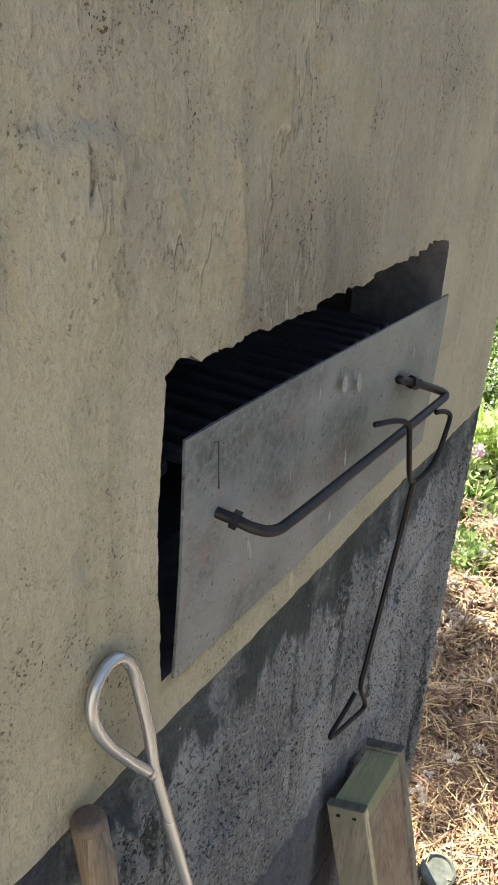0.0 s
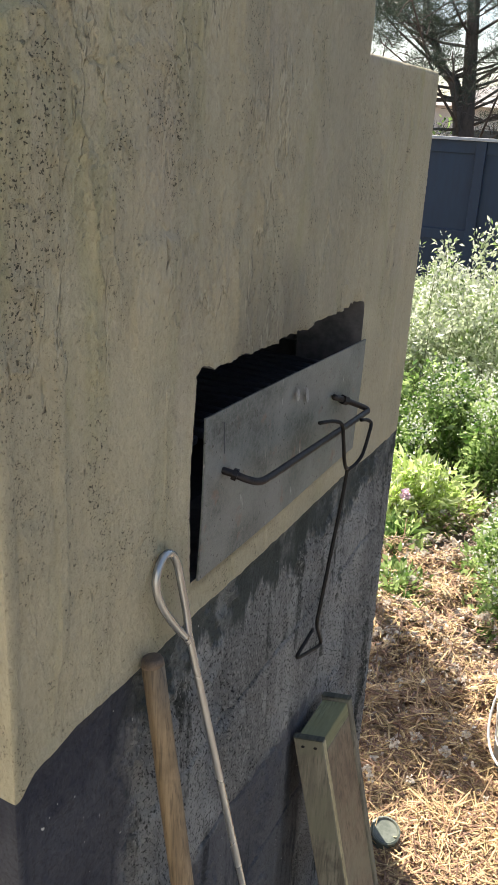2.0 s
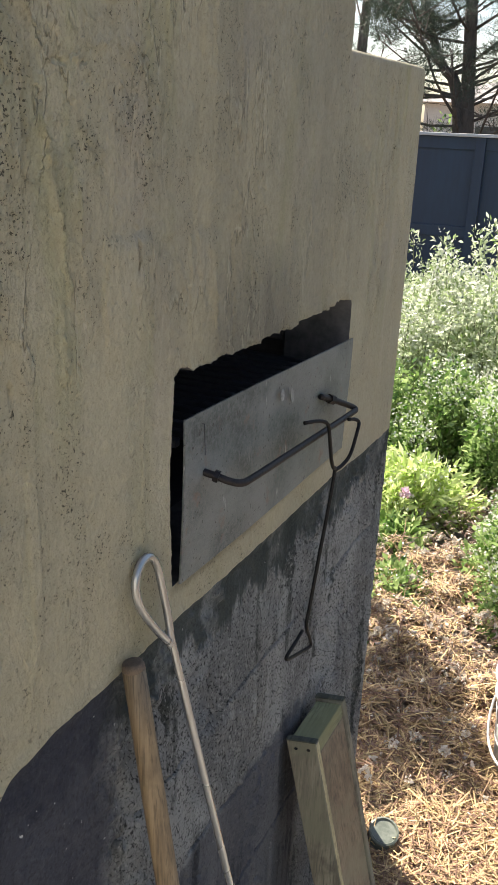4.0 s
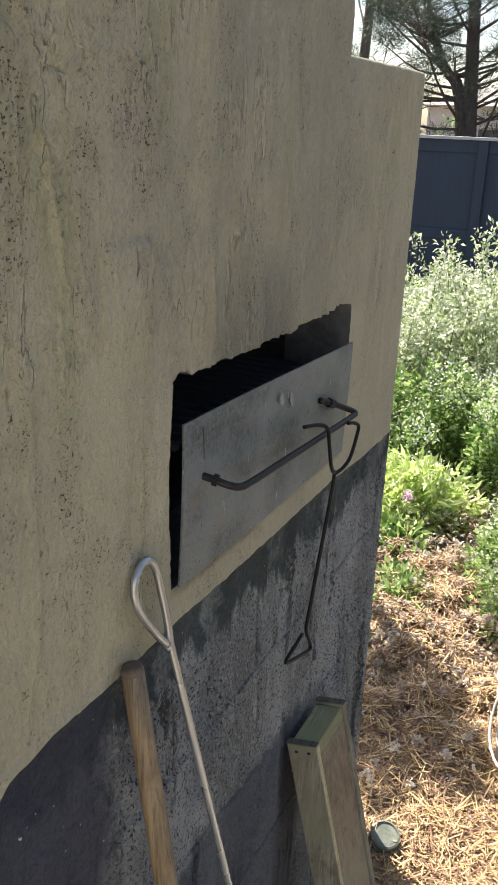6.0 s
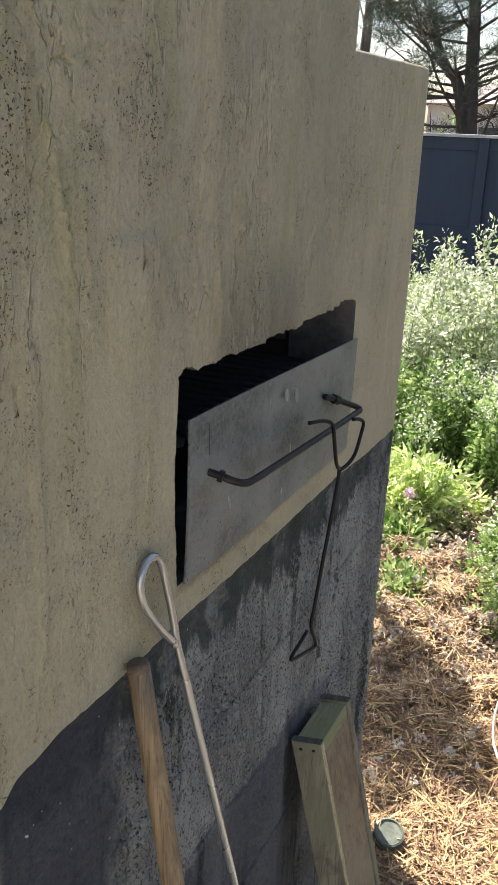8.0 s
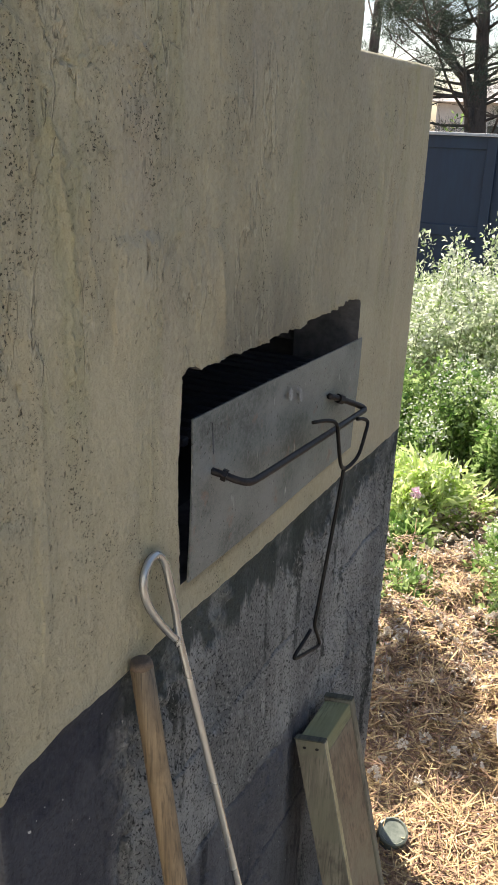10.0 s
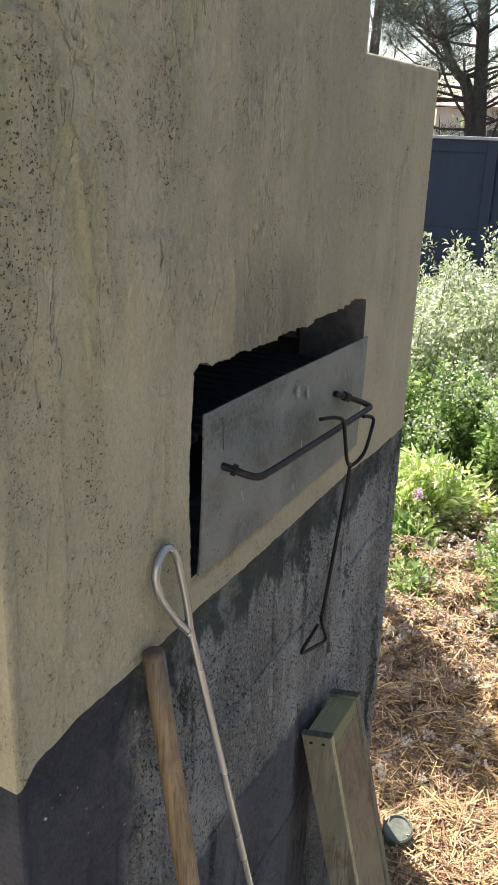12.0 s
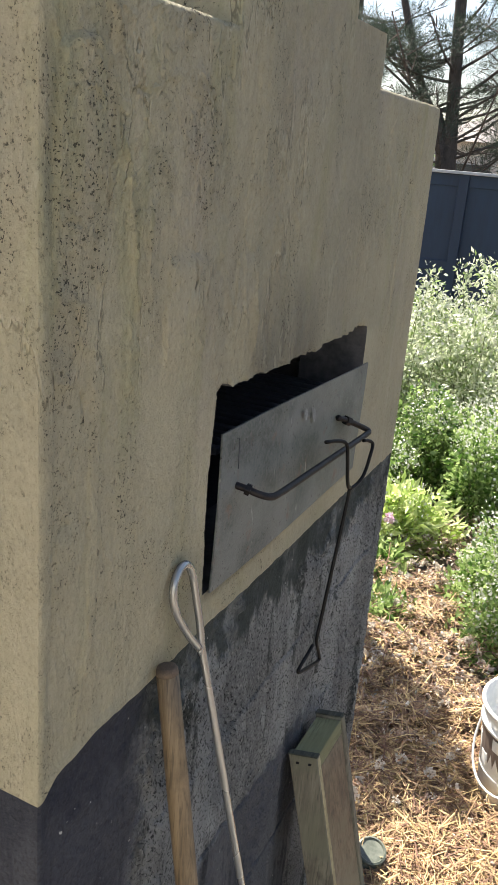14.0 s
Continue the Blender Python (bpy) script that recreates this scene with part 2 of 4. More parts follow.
def steel_material():
    """Hot-rolled sheet gone dull: mottled scale, pinpricks, scuffs and a little rust."""
    n = Nodes("dull_steel_sheet")
    a, b = n.noise(9, 6, 0.65), n.noise(150, 5, 0.7)
    col = n.mix(n.ramp(a, 0.35, 0.66), (0.055, 0.066, 0.064), (0.150, 0.166, 0.160))
    col = n.mix(n.ramp(n.noise(4.5, 5, 0.65, (1, 1, 1.6), (2, 7, 5)), 0.40, 0.66, 0, 0.7), col, (0.20, 0.208, 0.200))
    col = n.mix(n.ramp(b, 0.40, 0.66, 0, 0.5), col, (0.24, 0.245, 0.24))
    col = n.mix(n.ramp(n.noise(30, 4, 0.6, (1, 1, 1), (3, 3, 3)), 0.60, 0.72, 0, 0.5), col, (0.20, 0.12, 0.09))
    col = n.mix(n.ramp(n.noise(46, 3, 0.5, (1, 2.2, 0.5), (5, 1, 2)), 0.70, 0.75, 0, 0.6), col, (0.42, 0.42, 0.41))
    col = n.mix(n.ramp(n.noise(210, 2, 0.5, (1, 1, 1), (1, 9, 2)), 0.66, 0.70, 0, 0.8), col, (0.05, 0.045, 0.04))
    n.bump(n.calc("ADD", n.calc("MULTIPLY", a, 2.0), b), 0.55, 0.0018)
    return n.put(color=col, rough=n.ramp(b, 0.35, 0.65, 0.42, 0.62), metal=0.3, spec=0.3)


def bright_steel():
    """Smooth galvanised rod with faint cloudy spangle."""
    n = Nodes("galvanised_rod")
    a = n.noise(5, 3, 0.5)
    return n.put(color=n.mix(n.ramp(a, 0.35, 0.65), (0.33, 0.335, 0.33), (0.39, 0.395, 0.39)), rough=n.ramp(a, 0.3, 0.7, 0.24, 0.28), metal=0.7)


M_RENDER, M_BASE = render_material(), base_material()
M_SOOT = plain("sooty_firebrick", (0.018, 0.019, 0.023), (0.048, 0.049, 0.054), 9, 0.9, 0, 0.6, 0.004)
M_BRICK = plain("smoked_brick", (0.040, 0.040, 0.042), (0.115, 0.110, 0.110), 9, 0.9, 0, 0.6, 0.004)
M_STEEL = steel_material()
M_BAR = plain("dark_rusted_bar", (0.020, 0.018, 0.018), (0.046, 0.040, 0.038), 60, 0.55, 0.8, 0.5, 0.0008)
M_WIRE = plain("black_iron_wire", (0.012, 0.012, 0.012), (0.026, 0.024, 0.024), 80, 0.55, 0.8, 0.4, 0.0005)
M_GRATE = plain("grey_grate_iron", (0.028, 0.030, 0.038), (0.055, 0.058, 0.070), 40, 0.6, 0.2, 0.4, 0.0006)
M_SCUFF = plain("pale_scuff", (0.14, 0.145, 0.145), (0.30, 0.305, 0.30), 60, 0.6, 0.1, 0.4, 0.0006)
M_GALV = bright_steel()
M_POLE = wood_material("weathered_handle_wood", (0.135, 0.094, 0.054), (0.265, 0.190, 0.110), 2, 60, 0.6)
M_POLE_END = plain("dark_end_grain", (0.07, 0.05, 0.035), (0.14, 0.10, 0.07), 90, 0.8, 0, 0.5, 0.001)
M_STRIP = wood_material("dark_strip_board", (0.035, 0.036, 0.024), (0.08, 0.08, 0.055), 1, 60, 0.8)
M_TREATED = wood_material("grey_green_board", (0.11, 0.098, 0.07), (0.215, 0.195, 0.145), 2, 46, 0.75, (0.15, 0.145, 0.10))
M_ENDGREEN = wood_material("mossy_board", (0.125, 0.130, 0.062), (0.245, 0.245, 0.135), 1, 60, 0.8, (0.18, 0.175, 0.085))
M_EDGE = wood_material("pale_worn_wood", (0.27, 0.235, 0.13), (0.42, 0.37, 0.22), 2, 50, 0.7)
M_PANEL = wood_material("brown_panel_board", (0.105, 0.076, 0.050), (0.195, 0.150, 0.100), 2, 40, 0.6, (0.17, 0.155, 0.10))
M_FENCE = plain("navy_fence_paint", (0.014, 0.027, 0.052), (0.026, 0.045, 0.076), 5, 0.72, 0, 0.25, 0.001, (1, 1, 0.15))
M_CAP = plain("fence_capping", (0.30, 0.31, 0.33), (0.42, 0.43, 0.44), 6, 0.5, 0, 0.2)
M_BARK = plain("pine_bark", (0.045, 0.036, 0.030), (0.12, 0.095, 0.078), 14, 0.9, 0, 0.8, 0.01, (1, 1, 0.25))
M_STEM = plain("green_stem", (0.09, 0.10, 0.045), (0.17, 0.18, 0.09), 20, 0.8, 0, 0.3)
M_STONE = plain("buff_flagstone", (0.32, 0.29, 0.24), (0.48, 0.45, 0.385), 9, 0.85, 0, 0.5, 0.003)
M_POT = plain("grey_green_plastic", (0.085, 0.10, 0.08), (0.15, 0.165, 0.135), 18, 0.5, 0, 0.3, 0.001)
M_BUCKET = plain("white_plastic", (0.62, 0.63, 0.62), (0.76, 0.76, 0.74), 10, 0.38, 0, 0.1, 0.0006)
M_LABEL = plain("brown_print", (0.10, 0.078, 0.068), (0.17, 0.13, 0.11), 10, 0.45, 0, 0.05)
M_WATER = plain("bucket_water", (0.20, 0.24, 0.25), (0.27, 0.31, 0.32), 5, 0.1, 0, 0.1)
M_STRAW = plain("dry_straw", (0.24, 0.145, 0.078), (0.50, 0.34, 0.19), 40, 0.75, 0, 0.2, 0.0005, spread=0.5)
M_CHIP = plain("bleached_chips", (0.42, 0.34, 0.27), (0.74, 0.67, 0.58), 40, 0.85, 0, 0.3, 0.001, spread=0.45)
M_LITTER = plain("brown_litter", (0.20, 0.135, 0.095), (0.42, 0.30, 0.22), 30, 0.9, 0, 0.3, 0.001, spread=0.4)
M_SILVER = leaf_material("silvery_leaves", (0.20, 0.30, 0.08), (0.86, 0.88, 0.72), 0.56, 0.35, 0.28)
M_GREEN = leaf_material("green_leaves", (0.06, 0.15, 0.02), (0.52, 0.66, 0.27), 0.48, 0.40, 0.18)
M_LIME = leaf_material("lime_leaves", (0.36, 0.52, 0.10), (0.86, 0.90, 0.52), 0.55, 0.2, 0.25)
M_NEEDLE = leaf_material("pine_needles", (0.022, 0.040, 0.024), (0.055, 0.078, 0.045), 0.2)
M_PINK = leaf_material("pink_petals", (0.78, 0.50, 0.68), (0.88, 0.72, 0.82), 0.4)
M_WHITE = leaf_material("white_petals", (0.65, 0.66, 0.58), (0.78, 0.78, 0.70), 0.4)
M_FALLEN = leaf_material("fallen_petals", (0.58, 0.51, 0.43), (0.80, 0.74, 0.66), 0.35, 0.2, 0.6)
M_HOUSE = plain("cream_house_wall", (0.56, 0.52, 0.48), (0.66, 0.62, 0.57), 2, 0.85, 0, 0.2)
M_BOUNCE = plain("pale_bounce_render", (0.66, 0.66, 0.61), (0.74, 0.74, 0.69), 3, 0.85, 0, 0.2)
M_ROOF = plain("grey_roof", (0.20, 0.185, 0.175), (0.29, 0.265, 0.25), 3, 0.8, 0, 0.3)
M_GLASS = plain("dark_window", (0.03, 0.035, 0.04), (0.05, 0.055, 0.06), 3, 0.12, 0, 0.0)


def ground_material():
    n = Nodes("mulched_soil")
    a, b = n.noise(4, 6, 0.65), n.noise(60, 5, 0.7)
    col = n.mix(n.ramp(a, 0.35, 0.65), (0.11, 0.078, 0.054), (0.19, 0.142, 0.10))
    col = n.mix(n.ramp(b, 0.45, 0.65), col, (0.10, 0.07, 0.045))
    n.bump(b, 0.8, 0.01)
    return n.put(color=col, rough=0.92)


M_GROUND = ground_material()

# ---- mesh helpers ----


def link(name, mesh, material, parent=None, label="", smooth=False):
    mesh.materials.append(material)
    if smooth:
        mesh.polygons.foreach_set("use_smooth", [True] * len(mesh.polygons))
    ob = new(name, mesh)
    if parent:
        ob.parent = parent
    return tagged(ob, label)


def part(name, bm, material, parent=None, label="", smooth=False):
    """Link a bmesh as one mesh object under a thing or a part."""
    mesh = bpy.data.meshes.new(name)
    bm.normal_update()
    bm.to_mesh(mesh)
    bm.free()
    return link(name, mesh, material, parent, label, smooth)


def raw(name, verts, faces, material, parent=None, label="", smooth=False):
    mesh = bpy.data.meshes.new(name)
    mesh.from_pydata(verts, [], faces)
    mesh.update()
    return link(name, mesh, material, parent, label, smooth)


def thing(name, label, category, group="", kind="", at=(0, 0, 0)):
    ob = new(name)
    ob.empty_display_size = 0.1
    ob.location = at
    return tagged(ob, label, category, group, kind)


def box(bm, lo, hi, bevel=0.0, m=None):
    got = bmesh.ops.create_cube(bm, size=1.0)["verts"]
    size, mid = Vector(hi) - Vector(lo), (Vector(hi) + Vector(lo)) / 2
    for v in got:
        v.co = Vector((v.co.x * size.x, v.co.y * size.y, v.co.z * size.z)) + mid
    if bevel:
        edges = list({e for v in got for e in v.link_edges})
        got = list({v for f in bmesh.ops.bevel(bm, geom=edges, offset=bevel, segments=2, affect="EDGES", profile=0.5)["faces"] for v in f.verts} | {v for v in got if v.is_valid})
    if m is not None:
        bmesh.ops.transform(bm, matrix=m, verts=got)
    return got


def tube(points, radius, sides=10, close=True):
    """Verts and faces of a round bar along points; radius: a number or one for each point."""
    pts = [Vector(p) for p in points]
    rad = [radius] * len(pts) if isinstance(radius, (int, float)) else radius
    verts, faces = [], []
    side = None
    for i, p in enumerate(pts):
        way = (pts[min(i + 1, len(pts) - 1)] - pts[max(i - 1, 0)]).normalized()
        if side is None:
            side = way.orthogonal().normalized()
        side = (side - way * side.dot(way)).normalized()
        up = way.cross(side)
        for k in range(sides):
            a = 2 * math.pi * k / sides
            verts.append(p + (side * math.cos(a) + up * math.sin(a)) * rad[i])
    for i in range(len(pts) - 1):
        for k in range(sides):
            a, b = i * sides + k, i * sides + (k + 1) % sides
            faces.append((a, b, b + sides, a + sides))
    if close:
        faces.append(tuple(range(sides))[::-1])
        faces.append(tuple((len(pts) - 1) * sides + k for k in range(sides)))
    return verts, faces


def smooth_path(points, steps=6):
    """A Catmull-Rom curve through points."""
    p = [Vector(q) for q in points]
    p = [p[0] * 2 - p[1]] + p + [p[-1] * 2 - p[-2]]
    out = []
    for i in range(1, len(p) - 2):
        for k in range(steps):
            t = k / steps
            a, b, c, d = p[i - 1:i + 3]
            out.append(0.5 * (2 * b + (c - a) * t + (2 * a - 5 * b + 4 * c - d) * t * t + (3 * b - a - 3 * c + d) * t ** 3))
    return out + [p[-2]]


def revolve(bm, profile, sides=32, m=None):
    """A turned shape from (radius, height) pairs."""
    rings = []
    for r, h in profile:
        rings.append([bm.verts.new((r * math.cos(2 * math.pi * k / sides), r * math.sin(2 * math.pi * k / sides), h)) for k in range(sides)])
    for a, b in zip(rings, rings[1:]):
        for k in range(sides):
            bm.faces.new((a[k], a[(k + 1) % sides], b[(k + 1) % sides], b[k]))
    for ring, flip in ((rings[0], True), (rings[-1], False)):
        bm.faces.new(ring[::-1] if flip else ring)
    if m is not None:
        bmesh.ops.transform(bm, matrix=m, verts=[v for ring in rings for v in ring])


def field(seed, u, v):
    """Smooth random values from 0 to 1 over two arrays of coordinates."""
    rng = np.random.RandomState(seed)
    g = rng.rand(128, 128)
    iu, iv = np.floor(u).astype(int), np.floor(v).astype(int)
    fu, fv = u - iu, v - iv
    fu, fv = fu * fu * (3 - 2 * fu), fv * fv * (3 - 2 * fv)
    a, b = g[iu % 128, iv % 128], g[(iu + 1) % 128, iv % 128]
    c, d = g[iu % 128, (iv + 1) % 128], g[(iu + 1) % 128, (iv + 1) % 128]
    return (a * (1 - fu) + b * fu) * (1 - fv) + (c * (1 - fu) + d * fu) * fv


def fractal(seed, u, v, octaves=4):
    total, amp, norm = 0, 1.0, 0
    for k in range(octaves):
        total, norm = total + amp * field(seed + k, u * 2 ** k + k * 17.3, v * 2 ** k + k * 5.1), norm + amp
        amp *= 0.5
    return total / norm


def step(x, a, b):
    t = np.clip((x - a) / (b - a), 0, 1)
    return t * t * (3 - 2 * t)


# ---- the outdoor oven: a stepped, rendered masonry block ----
LONG, DEEP, TOP = 1.178, 0.78, 1.90
HOLE = (0.311, 0.872, 1.1345, 1.386)
SHOULDER_A, SHOULDER_B, STEP_B = (0.306, 1.762), (0.792, 1.749), (0.657, 1.820)


def paint_line(y):
    base = np.interp(y, [0, 0.025, 0.09, 0.2, 0.32, 0.45, 0.63, 0.85, 1.0, 1.18], [1.060, 1.078, 1.085, 1.083, 1.087, 1.084, 1.082, 1.083, 1.073, 1.072])
    return base + (fractal(31, y * 60, y * 0, 4) - 0.5) * 0.0045


def hole_top(y):
    base = np.interp(y, [0.311, 0.33, 0.343, 0.350, 0.45, 0.50, 0.62, 0.79, 0.80, 0.872], [1.387, 1.393, 1.394, 1.388, 1.388, 1.384, 1.385, 1.387, 1.392, 1.385])
    return base + (fractal(41, y * 85, y * 0, 4) - 0.5) * 0.0075


def top_of_wall(y):
    return np.where(y < SHOULDER_A[0], SHOULDER_A[1], np.where(y < STEP_B[0], TOP, np.where(y < SHOULDER_B[0], STEP_B[1], SHOULDER_B[1])))


def lip(y, z, top, foot, wide, high, seed):
    """A trowel lip from top to foot (y, z): built up slowly from the near side, broken off sharply on the far side."""
    t = np.clip((top[1] - z) / (top[1] - foot[1]), 0, 1)
    line = top[0] + (foot[0] - top[0]) * t + (fractal(seed, z * 45 + 40, z * 0, 4) - 0.5) * 0.013
    u = (y - line) / wide
    ends = step(z, foot[1] - 0.006, foot[1] + 0.014) * step(-z, -top[1] - 0.006, -top[1] + 0.014)
    uneven = 0.45 + 1.1 * fractal(seed + 5, z * 30, z * 0, 2)
    return np.where(u > 0, np.exp(-(u / 0.3) ** 2), np.exp(np.minimum(u, 0) / 0.55)) * ends * uneven * high * 0.9


def plate(y, z, y0, y1, z0, z1, seed, soft=0.003):
    """1 inside a ragged upright patch of thicker coat that fades out downwards."""
    a = y0 + (fractal(seed, z * 30, z * 0, 4) - 0.5) * 0.016
    b = y1 + (fractal(seed + 4, z * 34, z * 0, 4) - 0.5) * 0.022
    c = z1 + (fractal(seed + 8, y * 60, y * 0, 4) - 0.5) * 0.016
    return step(y, a, a + soft) * step(-y, -b, -b + soft) * step(-z, -c, -c + 0.014) * step(z, z0, z0 + (z1 - z0) * 0.6)


def oven_relief(y, z, dark):
    """How far the hand-worked face stands proud of its plane."""
    d = (fractal(1, y * 7, z * 5, 3) - 0.5) * 0.0035
    d += (fractal(5, y * 34, z * 5.0, 3) - 0.5) * 0.0017
    # thin wandering edges where one pass of the trowel ends
    sheet = fractal(9, y * 11 + (fractal(3, y * 34, z * 34, 3) - 0.5) * 0.8, z * 2.2, 4)
    lips = (0.10 + 0.90 * step(z, 1.34, 1.50)) * step(fractal(17, y * 6, z * 4, 2), 0.42, 0.6) * (1.0 - 0.75 * step(y, 0.25, 0.6))
    for level in (0.40, 0.47, 0.54, 0.61):
        d += np.exp(-((sheet - level) / 0.0040) ** 2) * 0.0030 * lips
        d += step(sheet, level, level + 0.012) * 0.0008
    run = fractal(14, y * 40 + (field(13, y * 0 + 3.5, z * 9) - 0.5) * 1.4, z * 1.5, 2)
    d += step(run, 0.66, 0.72) * 0.0022
    rough = step(fractal(20, y * 9, z * 5, 3), 0.50, 0.66) * (0.2 + 0.8 * step(z, 1.40, 1.52))
    d += (fractal(24, y * 150, z * 120, 3) - 0.5) * (0.0008 + 0.0018 * rough)
    d -= 0.0030
    # patches of thicker coat: the arched one by the corner, and the one with a broken upper edge
    arch = 1.722 - (y - 0.052) ** 2 * 14
    d += plate(y, z, 0.020, 0.082, 1.50, 1.75, 33) * step(arch - z, 0, 0.005) * 0.0060
    d += plate(y, z, 0.185, 0.262, 1.40, 1.552, 133) * 0.0045
    d += plate(y, z, 0.02, 0.062, 1.22, 1.332, 143) * 0.0024
    d += plate(y, z, 0.345, 0.400, 1.38, 1.545, 153) * 0.0022
    for k, (y0, z0, y1, z1, w, h) in enumerate((
            (0.011, 1.742, 0.023, 1.709, 0.006, 0.005), (0.072, 1.752, 0.104, 1.706, 0.006, 0.006), (0.106, 1.655, 0.137, 1.500, 0.006, 0.006),
            (0.149, 1.600, 0.158, 1.505, 0.006, 0.005), (0.263, 1.670, 0.258, 1.590, 0.006, 0.005), (0.322, 1.516, 0.338, 1.474, 0.006, 0.006),
            (0.379, 1.530, 0.401, 1.400, 0.007, 0.006), (0.444, 1.580, 0.460, 1.480, 0.006, 0.006), (0.60, 1.56, 0.605, 1.50, 0.005, 0.004),
            (0.93, 1.60, 0.925, 1.50, 0.005, 0.005), (1.02, 1.55, 1.01, 1.44, 0.005, 0.005), (0.125, 1.50, 0.13, 1.425, 0.006, 0.005),
            (0.082, 1.700, 0.088, 1.600, 0.006, 0.006), (0.262, 1.535, 0.270, 1.440, 0.006, 0.005))):
        d += lip(y, z, (y0, z0), (y1, z1), w, h, 200 + 9 * k)
    # a narrow crack in the broken patch and a gouge above it
    for yc, z0, z1, deep in ((0.237, 1.505, 1.545, 0.007), (0.262, 1.640, 1.668, 0.009), (0.058, 1.425, 1.452, 0.007)):
        line = yc + (fractal(37, z * 40, z * 0, 3) - 0.5) * 0.008
        d -= np.exp(-((y - line) / 0.0022) ** 2) * step(z, z0, z0 + 0.012) * step(-z, -z1, -z1 + 0.012) * deep
    for zc, y0, y1, deep in ((1.552, 0.186, 0.252, 0.004), (1.333, 0.020, 0.064, 0.005), (1.588, 0.008, 0.050, 0.005), (1.106, 0.130, 0.185, 0.005), (1.690, 0.120, 0.172, 0.007)):
        line = zc + (fractal(39, y * 70, y * 0, 4) - 0.5) * 0.016
        broken = step(fractal(45, y * 90 + zc * 30, z * 60, 3), 0.44, 0.56)
        d -= np.exp(-((z - line) / 0.0022) ** 2) * step(y, y0, y0 + 0.008) * step(-y, -y1, -y1 + 0.008) * deep * 0.6 * broken
    # bed joints and upright joints of the blocks, half filled, in the base
    joint = np.zeros_like(d)
    for k, (zj, slope) in enumerate(((0.862, 0.03), (0.662, -0.06), (0.462, 0.0), (0.262, 0.0))):
        line = zj + (fractal(50 + k, y * 16, y * 0, 3) - 0.5) * 0.012 + slope * (y - 0.6)
        show = step(fractal(60 + k, y * 7, y * 0, 2), 0.34, 0.54)
        joint += np.exp(-((z - line) / 0.0026) ** 2) * show * 1.3
        for yj in np.arange(0.19 + 0.2 * (k % 2), 1.2, 0.4):
            line = yj + (fractal(70 + k, z * 16, z * 0, 3) - 0.5) * 0.012
            joint += np.exp(-((y - line) / 0.0045) ** 2) * step(z, zj - 0.2, zj - 0.19) * step(-z, -zj, -zj + 0.01) * 0.7
    lumps = step(fractal(80, y * 10, z * 7, 3), 0.5, 0.62) * step(y, 0.12, 0.24)
    d += np.where(dark, -joint * 0.010 - 0.0025 + (fractal(84, y * 75, z * 75, 3) - 0.5) * 0.013 * (0.25 + lumps), 0.0)
    gap = np.minimum(np.maximum(np.maximum(HOLE[0] - y, y - HOLE[1]), np.maximum(HOLE[2] - z, z - HOLE[3])), np.abs(z - paint_line(y)) * 1.5)
    gap = np.minimum(gap, np.minimum(y, LONG - y) * 1.2)
    return d * (0.25 + 0.75 * step(gap, 0.0, 0.022))


